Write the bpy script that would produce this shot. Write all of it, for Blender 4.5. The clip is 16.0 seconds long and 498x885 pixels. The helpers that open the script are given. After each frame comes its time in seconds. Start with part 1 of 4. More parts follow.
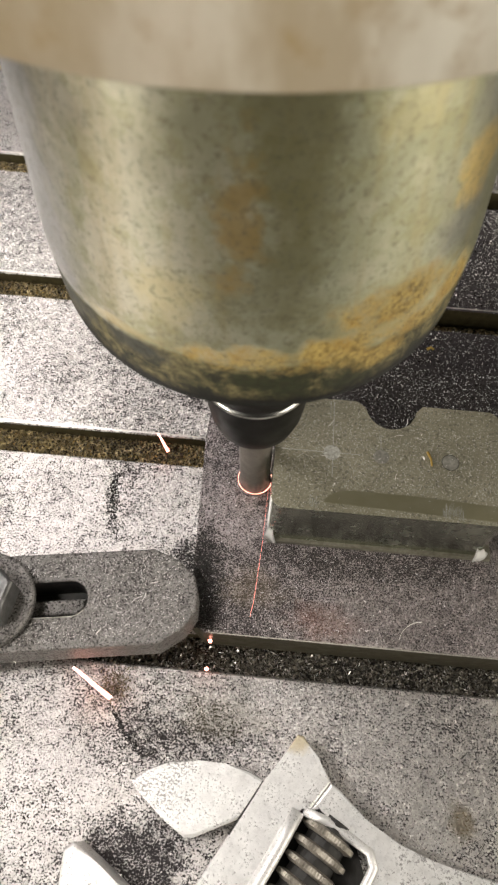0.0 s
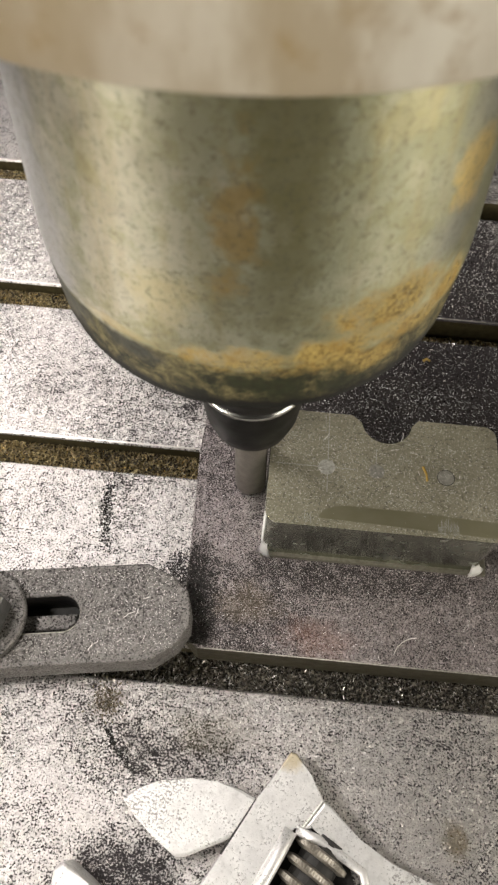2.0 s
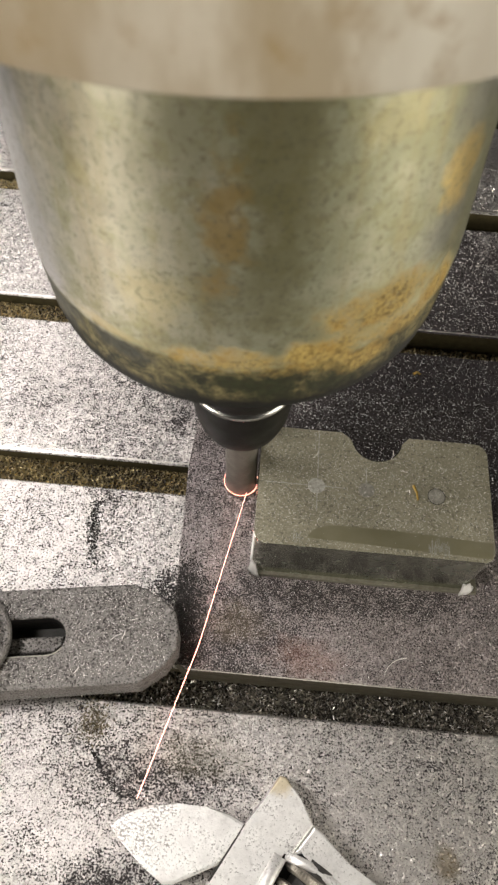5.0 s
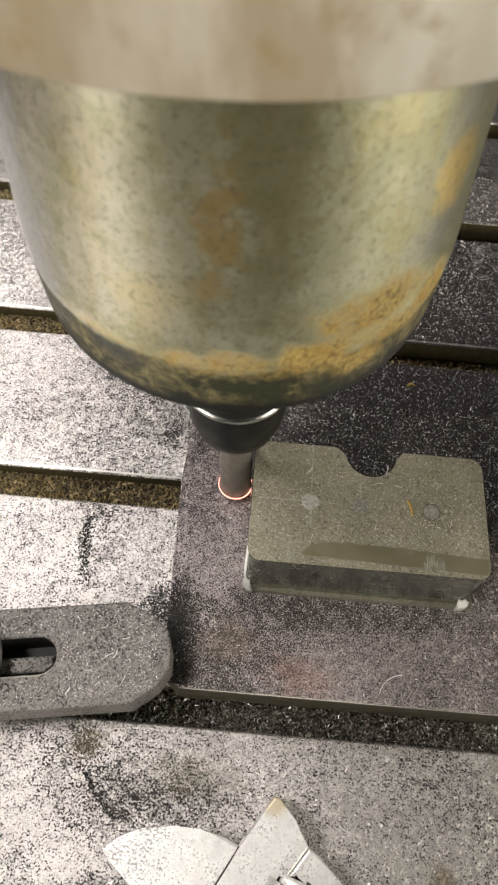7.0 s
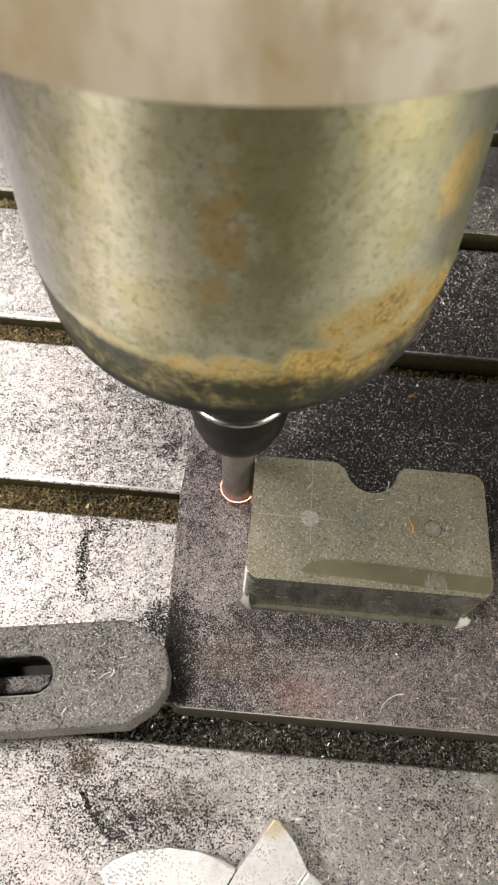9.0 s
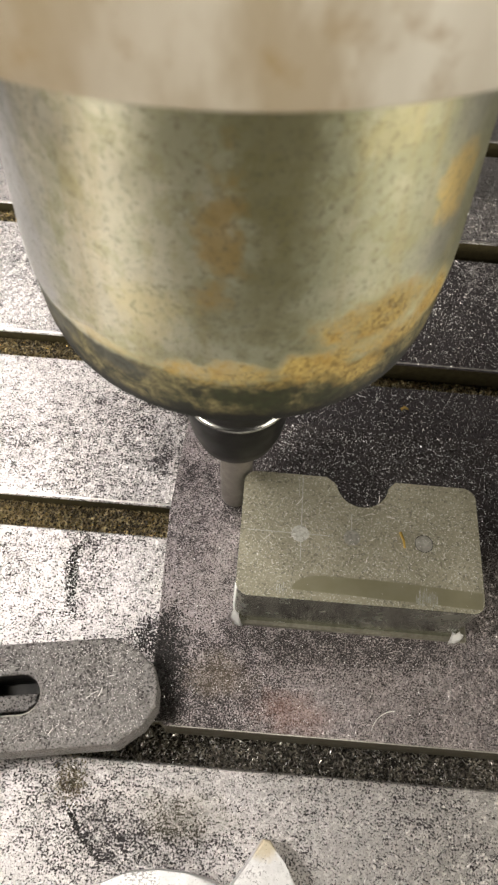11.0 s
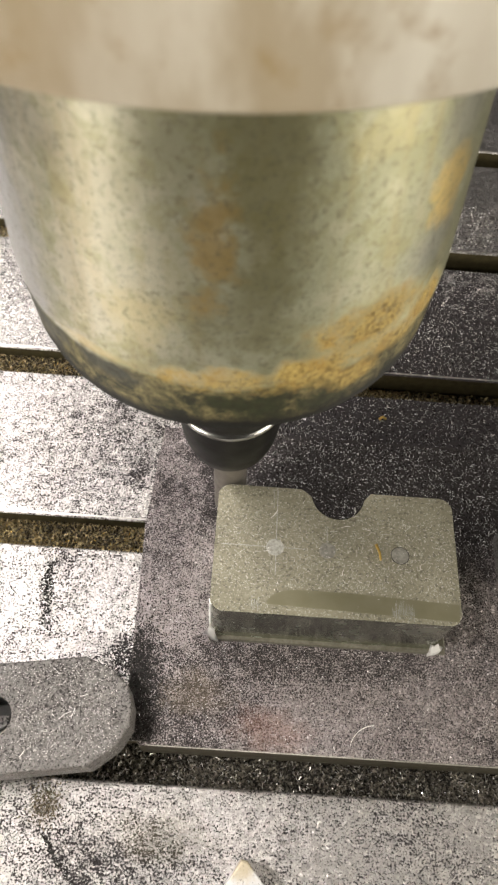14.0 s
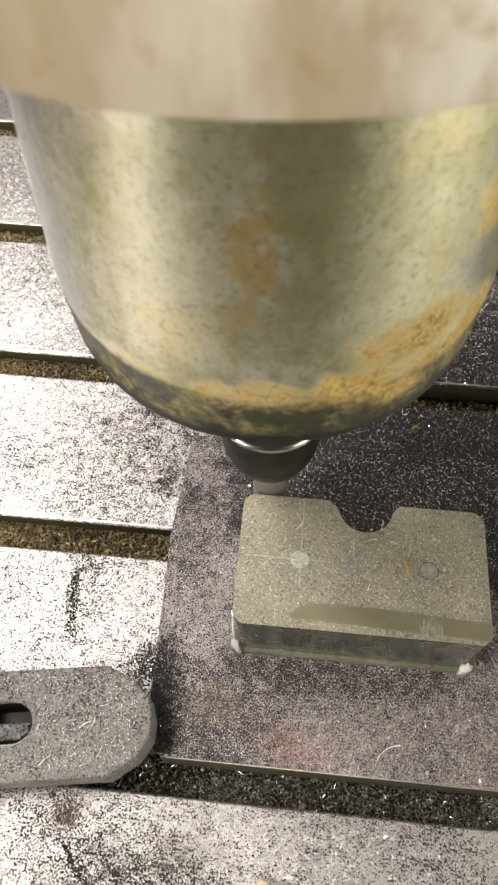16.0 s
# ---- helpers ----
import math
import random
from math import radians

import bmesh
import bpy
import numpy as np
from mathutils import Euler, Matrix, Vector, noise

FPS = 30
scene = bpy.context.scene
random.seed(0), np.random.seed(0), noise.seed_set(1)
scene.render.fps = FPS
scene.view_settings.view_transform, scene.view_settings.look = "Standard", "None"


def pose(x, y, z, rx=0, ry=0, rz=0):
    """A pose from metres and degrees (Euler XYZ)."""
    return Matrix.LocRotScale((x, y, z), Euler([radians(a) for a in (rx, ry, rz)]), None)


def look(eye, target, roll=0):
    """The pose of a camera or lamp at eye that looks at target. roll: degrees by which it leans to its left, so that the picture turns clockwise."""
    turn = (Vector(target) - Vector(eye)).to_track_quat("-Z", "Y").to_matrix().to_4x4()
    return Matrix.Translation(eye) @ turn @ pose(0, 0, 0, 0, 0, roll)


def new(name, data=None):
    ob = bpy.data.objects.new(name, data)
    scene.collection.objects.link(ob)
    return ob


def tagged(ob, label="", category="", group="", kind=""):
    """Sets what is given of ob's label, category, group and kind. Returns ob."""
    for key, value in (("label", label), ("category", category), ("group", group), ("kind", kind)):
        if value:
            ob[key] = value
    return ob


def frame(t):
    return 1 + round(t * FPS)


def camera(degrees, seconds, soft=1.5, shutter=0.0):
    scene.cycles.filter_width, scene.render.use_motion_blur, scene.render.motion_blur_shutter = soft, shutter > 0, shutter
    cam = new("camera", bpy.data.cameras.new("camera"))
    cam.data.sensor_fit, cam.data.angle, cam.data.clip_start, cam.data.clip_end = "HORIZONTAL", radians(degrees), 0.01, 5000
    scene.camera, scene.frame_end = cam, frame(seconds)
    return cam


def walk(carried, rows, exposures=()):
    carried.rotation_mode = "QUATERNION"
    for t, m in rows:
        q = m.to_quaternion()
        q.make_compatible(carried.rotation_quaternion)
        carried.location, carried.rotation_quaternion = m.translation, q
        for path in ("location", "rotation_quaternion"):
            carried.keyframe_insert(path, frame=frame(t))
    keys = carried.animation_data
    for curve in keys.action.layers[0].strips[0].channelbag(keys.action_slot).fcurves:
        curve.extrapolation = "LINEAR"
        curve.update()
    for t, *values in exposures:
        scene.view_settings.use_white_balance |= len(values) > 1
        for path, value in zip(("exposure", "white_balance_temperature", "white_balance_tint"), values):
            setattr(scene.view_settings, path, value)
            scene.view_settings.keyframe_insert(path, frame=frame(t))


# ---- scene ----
cam = camera(38.54, 16.0, soft=2.3)
# seconds, eye in metres (spindle axis at the origin, table top at z = 0), yaw, tilt from straight down, roll
PATH = [
    (0.0, 0.0013, -0.0797, 0.1827, 2.41, 28.22, 2.88),
    (0.5, 0.0013, -0.0799, 0.1828, 1.93, 28.34, 3.29),
    (1.0, 0.0012, -0.0798, 0.1828, 1.66, 28.51, 3.50),
    (1.5, 0.0013, -0.0798, 0.1828, 1.84, 28.62, 3.30),
    (2.0, 0.0015, -0.0799, 0.1829, 1.82, 28.41, 3.68),
    (2.5, 0.0015, -0.0798, 0.1830, 1.41, 28.20, 4.05),
    (3.0, 0.0017, -0.0800, 0.1831, 1.41, 28.27, 4.00),
    (3.5, 0.0016, -0.0800, 0.1830, 0.98, 28.44, 4.26),
    (4.0, 0.0016, -0.0801, 0.1832, 0.56, 28.44, 4.68),
    (6.5, 0.0017, -0.0798, 0.1830, 0.11, 28.63, 5.24),
    (7.0, 0.0016, -0.0799, 0.1830, -0.61, 28.74, 5.61),
    (7.5, 0.0016, -0.0798, 0.1829, -0.40, 28.71, 5.25),
    (8.0, 0.0016, -0.0796, 0.1828, -0.25, 28.79, 5.35),
    (8.5, 0.0015, -0.0794, 0.1828, -0.25, 28.81, 5.39),
    (11.0, 0.0013, -0.0794, 0.1827, -0.58, 29.35, 5.42),
    (11.5, 0.0013, -0.0793, 0.1825, -0.40, 29.26, 5.32),
    (12.0, 0.0013, -0.0794, 0.1826, -0.54, 29.32, 5.42),
    (12.5, 0.0011, -0.0793, 0.1824, -0.34, 29.36, 5.05),
    (13.0, 0.0011, -0.0795, 0.1824, -1.85, 29.69, 6.25),
    (13.5, 0.0011, -0.0795, 0.1823, -2.14, 29.98, 6.30),
    (14.0, 0.0009, -0.0793, 0.1820, -1.80, 30.11, 5.67),
    (14.5, 0.0009, -0.0782, 0.1813, 0.49, 29.72, 3.97),
    (15.0, 0.0011, -0.0775, 0.1808, 3.76, 29.92, 1.56),
    (15.5, 0.0011, -0.0773, 0.1804, 5.67, 31.44, -0.07),
    (16.0, 0.0012, -0.0768, 0.1804, 4.94, 30.30, 0.46),
]
walk(cam, [(t, pose(x, y, z, 0, 0, yaw) @ pose(0, 0, 0, tilt, 0, 0) @ pose(0, 0, 0, 0, 0, roll)) for t, x, y, z, yaw, tilt, roll in PATH], [(0.0, -0.08), (6.5, -0.1), (8.0, 0.1), (9.0, 0.05), (13.0, 0.11), (14.5, 0.24), (16.0, 0.26)])

# ---- light ----
world = bpy.data.worlds.new("room_light")
world.use_nodes = True
world.node_tree.nodes["Background"].inputs[0].default_value = (1.0, 0.95, 0.88, 1)
world.node_tree.nodes["Background"].inputs[1].default_value = 0.12
scene.world = world
scene.view_settings.exposure = 0.0
# a phone's small aperture, focused on the table
cam.data.dof.use_dof = True
cam.data.dof.focus_distance, cam.data.dof.aperture_fstop = 0.17, 80.0


def area_lamp(name, eye, target, size, watts, colour):
    data = bpy.data.lights.new(name, "AREA")
    data.shape, data.size, data.energy, data.color = "DISK", size, watts, colour
    ob = new(name, data)
    ob.matrix_world = look(eye, target)
    return ob


area_lamp("work_lamp_front", (-0.16, -0.07, 0.33), (-0.01, -0.01, 0.02), 0.08, 0.82, (1.0, 0.94, 0.895))
area_lamp("work_lamp_back", (-0.23, 0.195, 0.30), (-0.055, 0.0, 0.0), 0.12, 1.02, (1.0, 0.937, 0.895))
# unseen low fill discs, added to brighten the spindle from both sides
area_lamp("fill_disc_west", (-1.15, -0.95, 0.36), (0.0, 0.0, 0.1), 0.45, 22.5, (1.0, 0.925, 0.815))
area_lamp("fill_disc_east", (1.5, -0.5, 0.42), (0.0, 0.0, 0.1), 1.7, 34.0, (1.0, 0.925, 0.80))

# ---- materials ----


class Nodes:
    """A node material written in short lines."""

    def __init__(self, name, metallic=0.0, rough=0.5, colour=(0.5, 0.5, 0.5)):
        self.mat = bpy.data.materials.new(name)
        self.mat.use_nodes = True
        self.tree = self.mat.node_tree
        self.bsdf = self.tree.nodes["Principled BSDF"]
        self.bsdf.inputs["Metallic"].default_value = metallic
        self.bsdf.inputs["Roughness"].default_value = rough
        self.bsdf.inputs["Base Color"].default_value = (*colour, 1)
        self.place = self.node("ShaderNodeTexCoord").outputs["Object"]

    def node(self, kind, **props):
        made = self.tree.nodes.new(kind)
        for key, value in props.items():
            setattr(made, key, value)
        return made

    def link(self, a, b):
        self.tree.links.new(a, b)

    def scaled(self, scale):
        made = self.node("ShaderNodeMapping")
        made.inputs["Scale"].default_value = scale
        self.link(self.place, made.inputs["Vector"])
        return made.outputs["Vector"]

    def noise(self, size, detail=4.0, rough=0.55, stretch=(1, 1, 1), warp=0.0):
        made = self.node("ShaderNodeTexNoise")
        made.inputs["Scale"].default_value = 1.0
        made.inputs["Detail"].default_value = detail
        made.inputs["Roughness"].default_value = rough
        made.inputs["Distortion"].default_value = warp
        self.link(self.scaled([s / size for s in stretch]), made.inputs["Vector"])
        return made.outputs["Fac"]

    def cells(self, size):
        made = self.node("ShaderNodeTexVoronoi")
        made.inputs["Scale"].default_value = 1.0 / size
        self.link(self.place, made.inputs["Vector"])
        return made

    def ramp(self, fac, *stops):
        made = self.node("ShaderNodeValToRGB")
        ramp = made.color_ramp
        while len(ramp.elements) < len(stops):
            ramp.elements.new(0.5)
        for element, (at, colour) in zip(ramp.elements, stops):
            element.position = at
            element.color = (*colour, 1) if isinstance(colour, tuple) else (colour, colour, colour, 1)
        self.link(fac, made.inputs["Fac"])
        return made.outputs["Color"]

    def mix(self, fac, a, b, blend="MIX"):
        made = self.node("ShaderNodeMix", data_type="RGBA", blend_type=blend)
        for socket, value in ((made.inputs[0], fac), (made.inputs[6], a), (made.inputs[7], b)):
            if isinstance(value, (int, float)):
                socket.default_value = value
            elif isinstance(value, tuple):
                socket.default_value = (*value, 1)
            else:
                self.link(value, socket)
        return made.outputs[2]

    def math(self, how, a, b=0.0):
        made = self.node("ShaderNodeMath", operation=how)
        for socket, value in ((made.inputs[0], a), (made.inputs[1], b)):
            if isinstance(value, (int, float)):
                socket.default_value = value
            else:
                self.link(value, socket)
        return made.outputs[0]

    def colour(self, socket):
        self.link(socket, self.bsdf.inputs["Base Color"])

    def rough(self, socket):
        self.link(socket, self.bsdf.inputs["Roughness"])

    def metal(self, socket):
        self.link(socket, self.bsdf.inputs["Metallic"])

    def glitter(self, size, amount):
        """Turns each small grain's face its own way."""
        seed = self.cells(size).outputs["Color"]
        off = self.node("ShaderNodeVectorMath", operation="SUBTRACT")
        self.link(seed, off.inputs[0])
        off.inputs[1].default_value = (0.5, 0.5, 0.5)
        lean = self.node("ShaderNodeVectorMath", operation="SCALE")
        self.link(off.outputs[0], lean.inputs[0])
        lean.inputs["Scale"].default_value = amount
        total = self.node("ShaderNodeVectorMath", operation="ADD")
        self.link(self.node("ShaderNodeNewGeometry").outputs["Normal"], total.inputs[0])
        self.link(lean.outputs[0], total.inputs[1])
        unit = self.node("ShaderNodeVectorMath", operation="NORMALIZE")
        self.link(total.outputs[0], unit.inputs[0])
        self.link(unit.outputs[0], self.bsdf.inputs["Normal"])

    def blob(self, centre, radii, ragged, size):
        """1 inside a ragged stain at a place in metres, 0 outside."""
        off = self.node("ShaderNodeVectorMath", operation="SUBTRACT")
        self.link(self.place, off.inputs[0])
        off.inputs[1].default_value = centre
        part_of = self.node("ShaderNodeVectorMath", operation="DIVIDE")
        self.link(off.outputs[0], part_of.inputs[0])
        part_of.inputs[1].default_value = radii
        far = self.node("ShaderNodeVectorMath", operation="LENGTH")
        self.link(part_of.outputs[0], far.inputs[0])
        wander = self.math("MULTIPLY", self.math("SUBTRACT", self.noise(size, 5.0, 0.65), 0.5), ragged)
        return self.ramp(self.math("ADD", far.outputs["Value"], wander), (0.45, 1.0), (1.15, 0.0))

    def bump(self, height, metres, strength=1.0):
        made = self.node("ShaderNodeBump")
        made.inputs["Strength"].default_value = strength
        made.inputs["Distance"].default_value = metres
        self.link(height, made.inputs["Height"])
        before = self.bsdf.inputs["Normal"]
        if before.is_linked:
            self.link(before.links[0].from_socket, made.inputs["Normal"])
        self.link(made.outputs["Normal"], before)
        return self


def dusty_steel(name, base, dust, grain, rough, glitter, cover, metallic=1.0, blotch=0.4, thick=(), stains=()):
    """Bright steel under fine glinting grains and black oily dust. cover: how much of it the dust hides;
    thick: where more dust colour shows, for deeper dust and for painted shade (centre, radii, amount); stains: (centre,
    radii, colour, amount)."""
    m = Nodes(name, metallic, rough)
    fine, mid, broad = m.noise(grain * 1.1, 3.0, 0.65), m.noise(0.0024, 5.0, 0.7), m.noise(0.022, 4.0, 0.6)
    level = m.math("ADD", fine, m.math("MULTIPLY", m.math("SUBTRACT", mid, 0.5), blotch))
    level = m.math("ADD", level, m.math("MULTIPLY", m.math("SUBTRACT", broad, 0.5), 0.3))
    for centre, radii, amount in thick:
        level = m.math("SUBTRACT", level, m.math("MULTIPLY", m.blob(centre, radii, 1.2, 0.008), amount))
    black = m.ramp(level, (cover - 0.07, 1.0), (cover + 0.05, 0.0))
    shade = m.mix(m.ramp(m.noise(grain * 0.8, 2.0), (0.3, 0.0), (0.7, 1.0)), base, tuple(0.8 * v for v in base))
    tone = m.mix(black, shade, dust)
    for centre, radii, colour, amount in stains:
        tone = m.mix(m.math("MULTIPLY", m.blob(centre, radii, 1.6, 0.006), amount), tone, colour)
    m.colour(tone)
    m.metal(m.math("MULTIPLY", m.math("SUBTRACT", 1.0, black), metallic))
    m.rough(m.ramp(black, (0.0, rough), (1.0, 0.7)))
    m.bsdf.inputs["Specular IOR Level"].default_value = 0.15
    m.glitter(grain, glitter)
    m.bump(fine, grain * 0.35)
    return m.mat


def table_steel():
    thick = (
        # shade over the back right of the table, painted with the dust colour
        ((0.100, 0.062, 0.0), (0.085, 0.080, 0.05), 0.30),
        # dust between the wrench jaws, deepened to paint in the jaws' shade
        ((0.018, -0.094, 0.0), (0.016, 0.014, 0.05), 0.16),
        ((0.031, -0.067, 0.0), (0.018, 0.007, 0.05), 0.06),
        ((0.004, -0.006, 0.0), (0.006, 0.014, 0.05), 0.06),
        ((0.0235, -0.0215, 0.0), (0.006, 0.007, 0.05), 0.12),
        ((0.022, -0.062, 0.0), (0.024, 0.014, 0.05), 0.05),
        ((0.008, 0.035, 0.0), (0.020, 0.030, 0.05), 0.05),
    )
    stains = (
        ((0.0933, -0.0791, 0.0), (0.004, 0.005, 0.05), (0.14, 0.10, 0.03), 0.6),
        ((0.036, -0.0615, 0.0), (0.014, 0.006, 0.05), (0.20, 0.18, 0.09), 0.2),
        ((0.0099, -0.0562, 0.0), (0.004, 0.005, 0.05), (0.12, 0.09, 0.04), 0.35),
    )
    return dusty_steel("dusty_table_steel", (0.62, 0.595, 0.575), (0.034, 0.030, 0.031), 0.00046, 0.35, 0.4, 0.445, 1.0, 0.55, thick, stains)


def spindle_steel():
    """Old machined steel: mottled patina, brown runs, rust blooms and an oily rim."""
    m = Nodes("stained_spindle_steel", 0.7, 0.36)
    up = m.node("ShaderNodeSeparateXYZ")
    m.link(m.place, up.inputs[0])
    broad, mid, fine = m.noise(0.011, 5.0, 0.65), m.noise(0.0045, 5.0, 0.68), m.noise(0.0008, 4.0, 0.65)
    streak = m.noise(0.0045, 4.0, 0.65, (1, 1, 0.08))
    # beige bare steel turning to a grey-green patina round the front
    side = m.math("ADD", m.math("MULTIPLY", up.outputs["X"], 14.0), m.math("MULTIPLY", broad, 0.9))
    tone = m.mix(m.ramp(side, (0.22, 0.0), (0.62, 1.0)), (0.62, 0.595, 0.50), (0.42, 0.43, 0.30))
    tone = m.mix(m.math("MULTIPLY", m.ramp(broad, (0.40, 1.0), (0.60, 0.0)), 0.75), tone, (0.33, 0.33, 0.195))
    tone = m.mix(m.math("MULTIPLY", m.ramp(mid, (0.50, 0.0), (0.62, 1.0)), 0.55), tone, (0.285, 0.275, 0.145))
    tone = m.mix(m.math("MULTIPLY", m.ramp(m.noise(0.006, 5.0, 0.65), (0.54, 0.0), (0.66, 1.0)), 0.25), tone, (0.66, 0.63, 0.50))
    tone = m.mix(m.math("MULTIPLY", m.ramp(streak, (0.52, 0.0), (0.66, 1.0)), 0.4), tone, (0.38, 0.315, 0.16))
    for centre, radii, ragged, colour, amount in (
        ((0.0048, -0.0290, 0.1385), (0.0052, 0.012, 0.024), 2.0, (0.20, 0.18, 0.075), 0.6),
        ((0.0030, -0.0295, 0.1240), (0.0075, 0.012, 0.008), 2.0, (0.25, 0.24, 0.14), 0.5),
        ((0.0002, -0.0295, 0.1335), (0.0032, 0.010, 0.0100), 3.0, (0.42, 0.28, 0.085), 0.65),
        ((-0.0085, -0.0280, 0.1210), (0.0050, 0.010, 0.0060), 2.4, (0.58, 0.50, 0.24), 0.4),
        ((-0.0255, -0.0150, 0.1270), (0.0078, 0.016, 0.040), 1.2, (0.42, 0.43, 0.46), 0.7),
        ((0.0237, -0.0185, 0.1240), (0.0050, 0.008, 0.0052), 1.8, (0.31, 0.315, 0.29), 0.6),
        ((0.0238, -0.0172, 0.1405), (0.0040, 0.007, 0.0060), 1.6, (0.34, 0.34, 0.31), 0.55),
        ((0.0240, -0.0176, 0.1312), (0.0040, 0.006, 0.0056), 2.4, (0.66, 0.50, 0.19), 0.85),
        ((0.0150, -0.0255, 0.1430), (0.0060, 0.008, 0.0030), 2.6, (0.58, 0.50, 0.26), 0.25),
    ):
        tone = m.mix(m.math("MULTIPLY", m.blob(centre, radii, ragged, 0.006), amount), tone, colour)
    # dark pits and fine dirt
    tone = m.mix(m.math("MULTIPLY", m.ramp(m.noise(0.0011, 3.0, 0.6), (0.58, 0.0), (0.68, 1.0)), 0.3), tone, (0.15, 0.14, 0.10))
    tone = m.mix(m.math("MULTIPLY", m.ramp(fine, (0.52, 0.0), (0.66, 1.0)), 0.55), tone, (0.19, 0.18, 0.12))
    ochre = m.mix(m.ramp(m.noise(0.0008, 6.0, 0.8), (0.36, 0.0), (0.64, 1.0)), (0.11, 0.072, 0.022), (0.50, 0.37, 0.12))
    ochre = m.mix(m.math("MULTIPLY", m.ramp(m.noise(0.004, 3.0, 0.6), (0.47, 0.0), (0.62, 1.0)), 0.7), ochre, (0.34, 0.215, 0.055))
    rust = 0.0
    for centre, radii, ragged, amount in (
        ((0.0178, -0.0245, 0.1168), (0.0105, 0.0095, 0.0058), 1.7, 1.0),
        ((0.0256, -0.0168, 0.1132), (0.0048, 0.0070, 0.0042), 1.8, 1.0),
        ((0.0195, -0.0235, 0.1126), (0.0085, 0.0080, 0.0030), 2.0, 0.75),
        ((0.0222, -0.0210, 0.1112), (0.0062, 0.0070, 0.0036), 1.9, 0.95),
        ((0.0118, -0.0283, 0.1118), (0.0076, 0.0080, 0.0050), 1.9, 1.0),
        ((0.0172, -0.0252, 0.1080), (0.0058, 0.0070, 0.0036), 1.9, 1.0),
        ((0.0025, -0.0300, 0.1118), (0.0120, 0.0100, 0.0027), 2.4, 0.85),
        ((-0.0150, -0.0260, 0.1118), (0.0085, 0.0100, 0.0013), 2.0, 0.4),
    ):
        rust = m.math("MAXIMUM", rust, m.math("MULTIPLY", m.blob(centre, radii, ragged, 0.0045), amount))
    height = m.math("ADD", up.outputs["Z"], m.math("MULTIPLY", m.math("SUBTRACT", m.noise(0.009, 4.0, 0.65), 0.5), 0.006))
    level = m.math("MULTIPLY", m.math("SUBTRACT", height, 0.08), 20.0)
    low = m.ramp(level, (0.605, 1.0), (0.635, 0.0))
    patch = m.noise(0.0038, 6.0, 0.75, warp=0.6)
    # oily chamfer: olive grime, black-green patches, underside shade painted black at its lower edge
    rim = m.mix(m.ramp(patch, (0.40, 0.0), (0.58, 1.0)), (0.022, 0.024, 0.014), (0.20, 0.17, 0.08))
    for centre, radii, ragged, colour, amount in (
        ((0.0050, -0.0300, 0.1064), (0.0120, 0.0100, 0.0040), 2.8, (0.022, 0.028, 0.014), 0.9),
        ((-0.0138, -0.0270, 0.1090), (0.0060, 0.0100, 0.0030), 1.6, (0.050, 0.052, 0.044), 0.9),
        ((-0.0240, -0.0180, 0.1080), (0.0070, 0.0100, 0.0060), 1.4, (0.075, 0.075, 0.068), 0.8),
        ((0.0130, -0.0270, 0.1040), (0.0060, 0.0080, 0.0025), 2.2, (0.03, 0.034, 0.018), 0.8),
    ):
        rim = m.mix(m.math("MULTIPLY", m.blob(centre, radii, ragged, 0.004), amount), rim, colour)
    rim = m.mix(m.math("MULTIPLY", m.ramp(m.noise(0.0012, 4.0, 0.65), (0.45, 0.0), (0.62, 1.0)), 0.6), rim, (0.025, 0.023, 0.014))
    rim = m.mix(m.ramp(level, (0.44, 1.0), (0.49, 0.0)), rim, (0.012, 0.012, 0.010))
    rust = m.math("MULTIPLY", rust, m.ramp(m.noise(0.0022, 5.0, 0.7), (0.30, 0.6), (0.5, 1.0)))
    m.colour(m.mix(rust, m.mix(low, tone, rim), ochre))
    bare = m.math("MULTIPLY", m.math("SUBTRACT", 1.0, low), m.math("SUBTRACT", 1.0, rust))
    m.metal(m.math("MULTIPLY", bare, 0.75))
    m.rough(m.ramp(m.math("ADD", m.math("MULTIPLY", m.math("SUBTRACT", 1.0, bare), 0.5), m.math("MULTIPLY", mid, 0.5)), (0.15, 0.28), (0.35, 0.42), (0.75, 0.75)))
    m.bsdf.inputs["Specular IOR Level"].default_value = 0.25
    # turned surface: fine grooves run round it
    way = m.node("ShaderNodeTangent", direction_type="RADIAL", axis="Z")
    m.link(way.outputs[0], m.bsdf.inputs["Tangent"])
    m.bsdf.inputs["Anisotropic"].default_value = 0.65
    m.bsdf.inputs["Anisotropic Rotation"].default_value = 0.25
    m.bump(fine, 0.00005)
    m.bump(mid, 0.0001)
    return m.mat


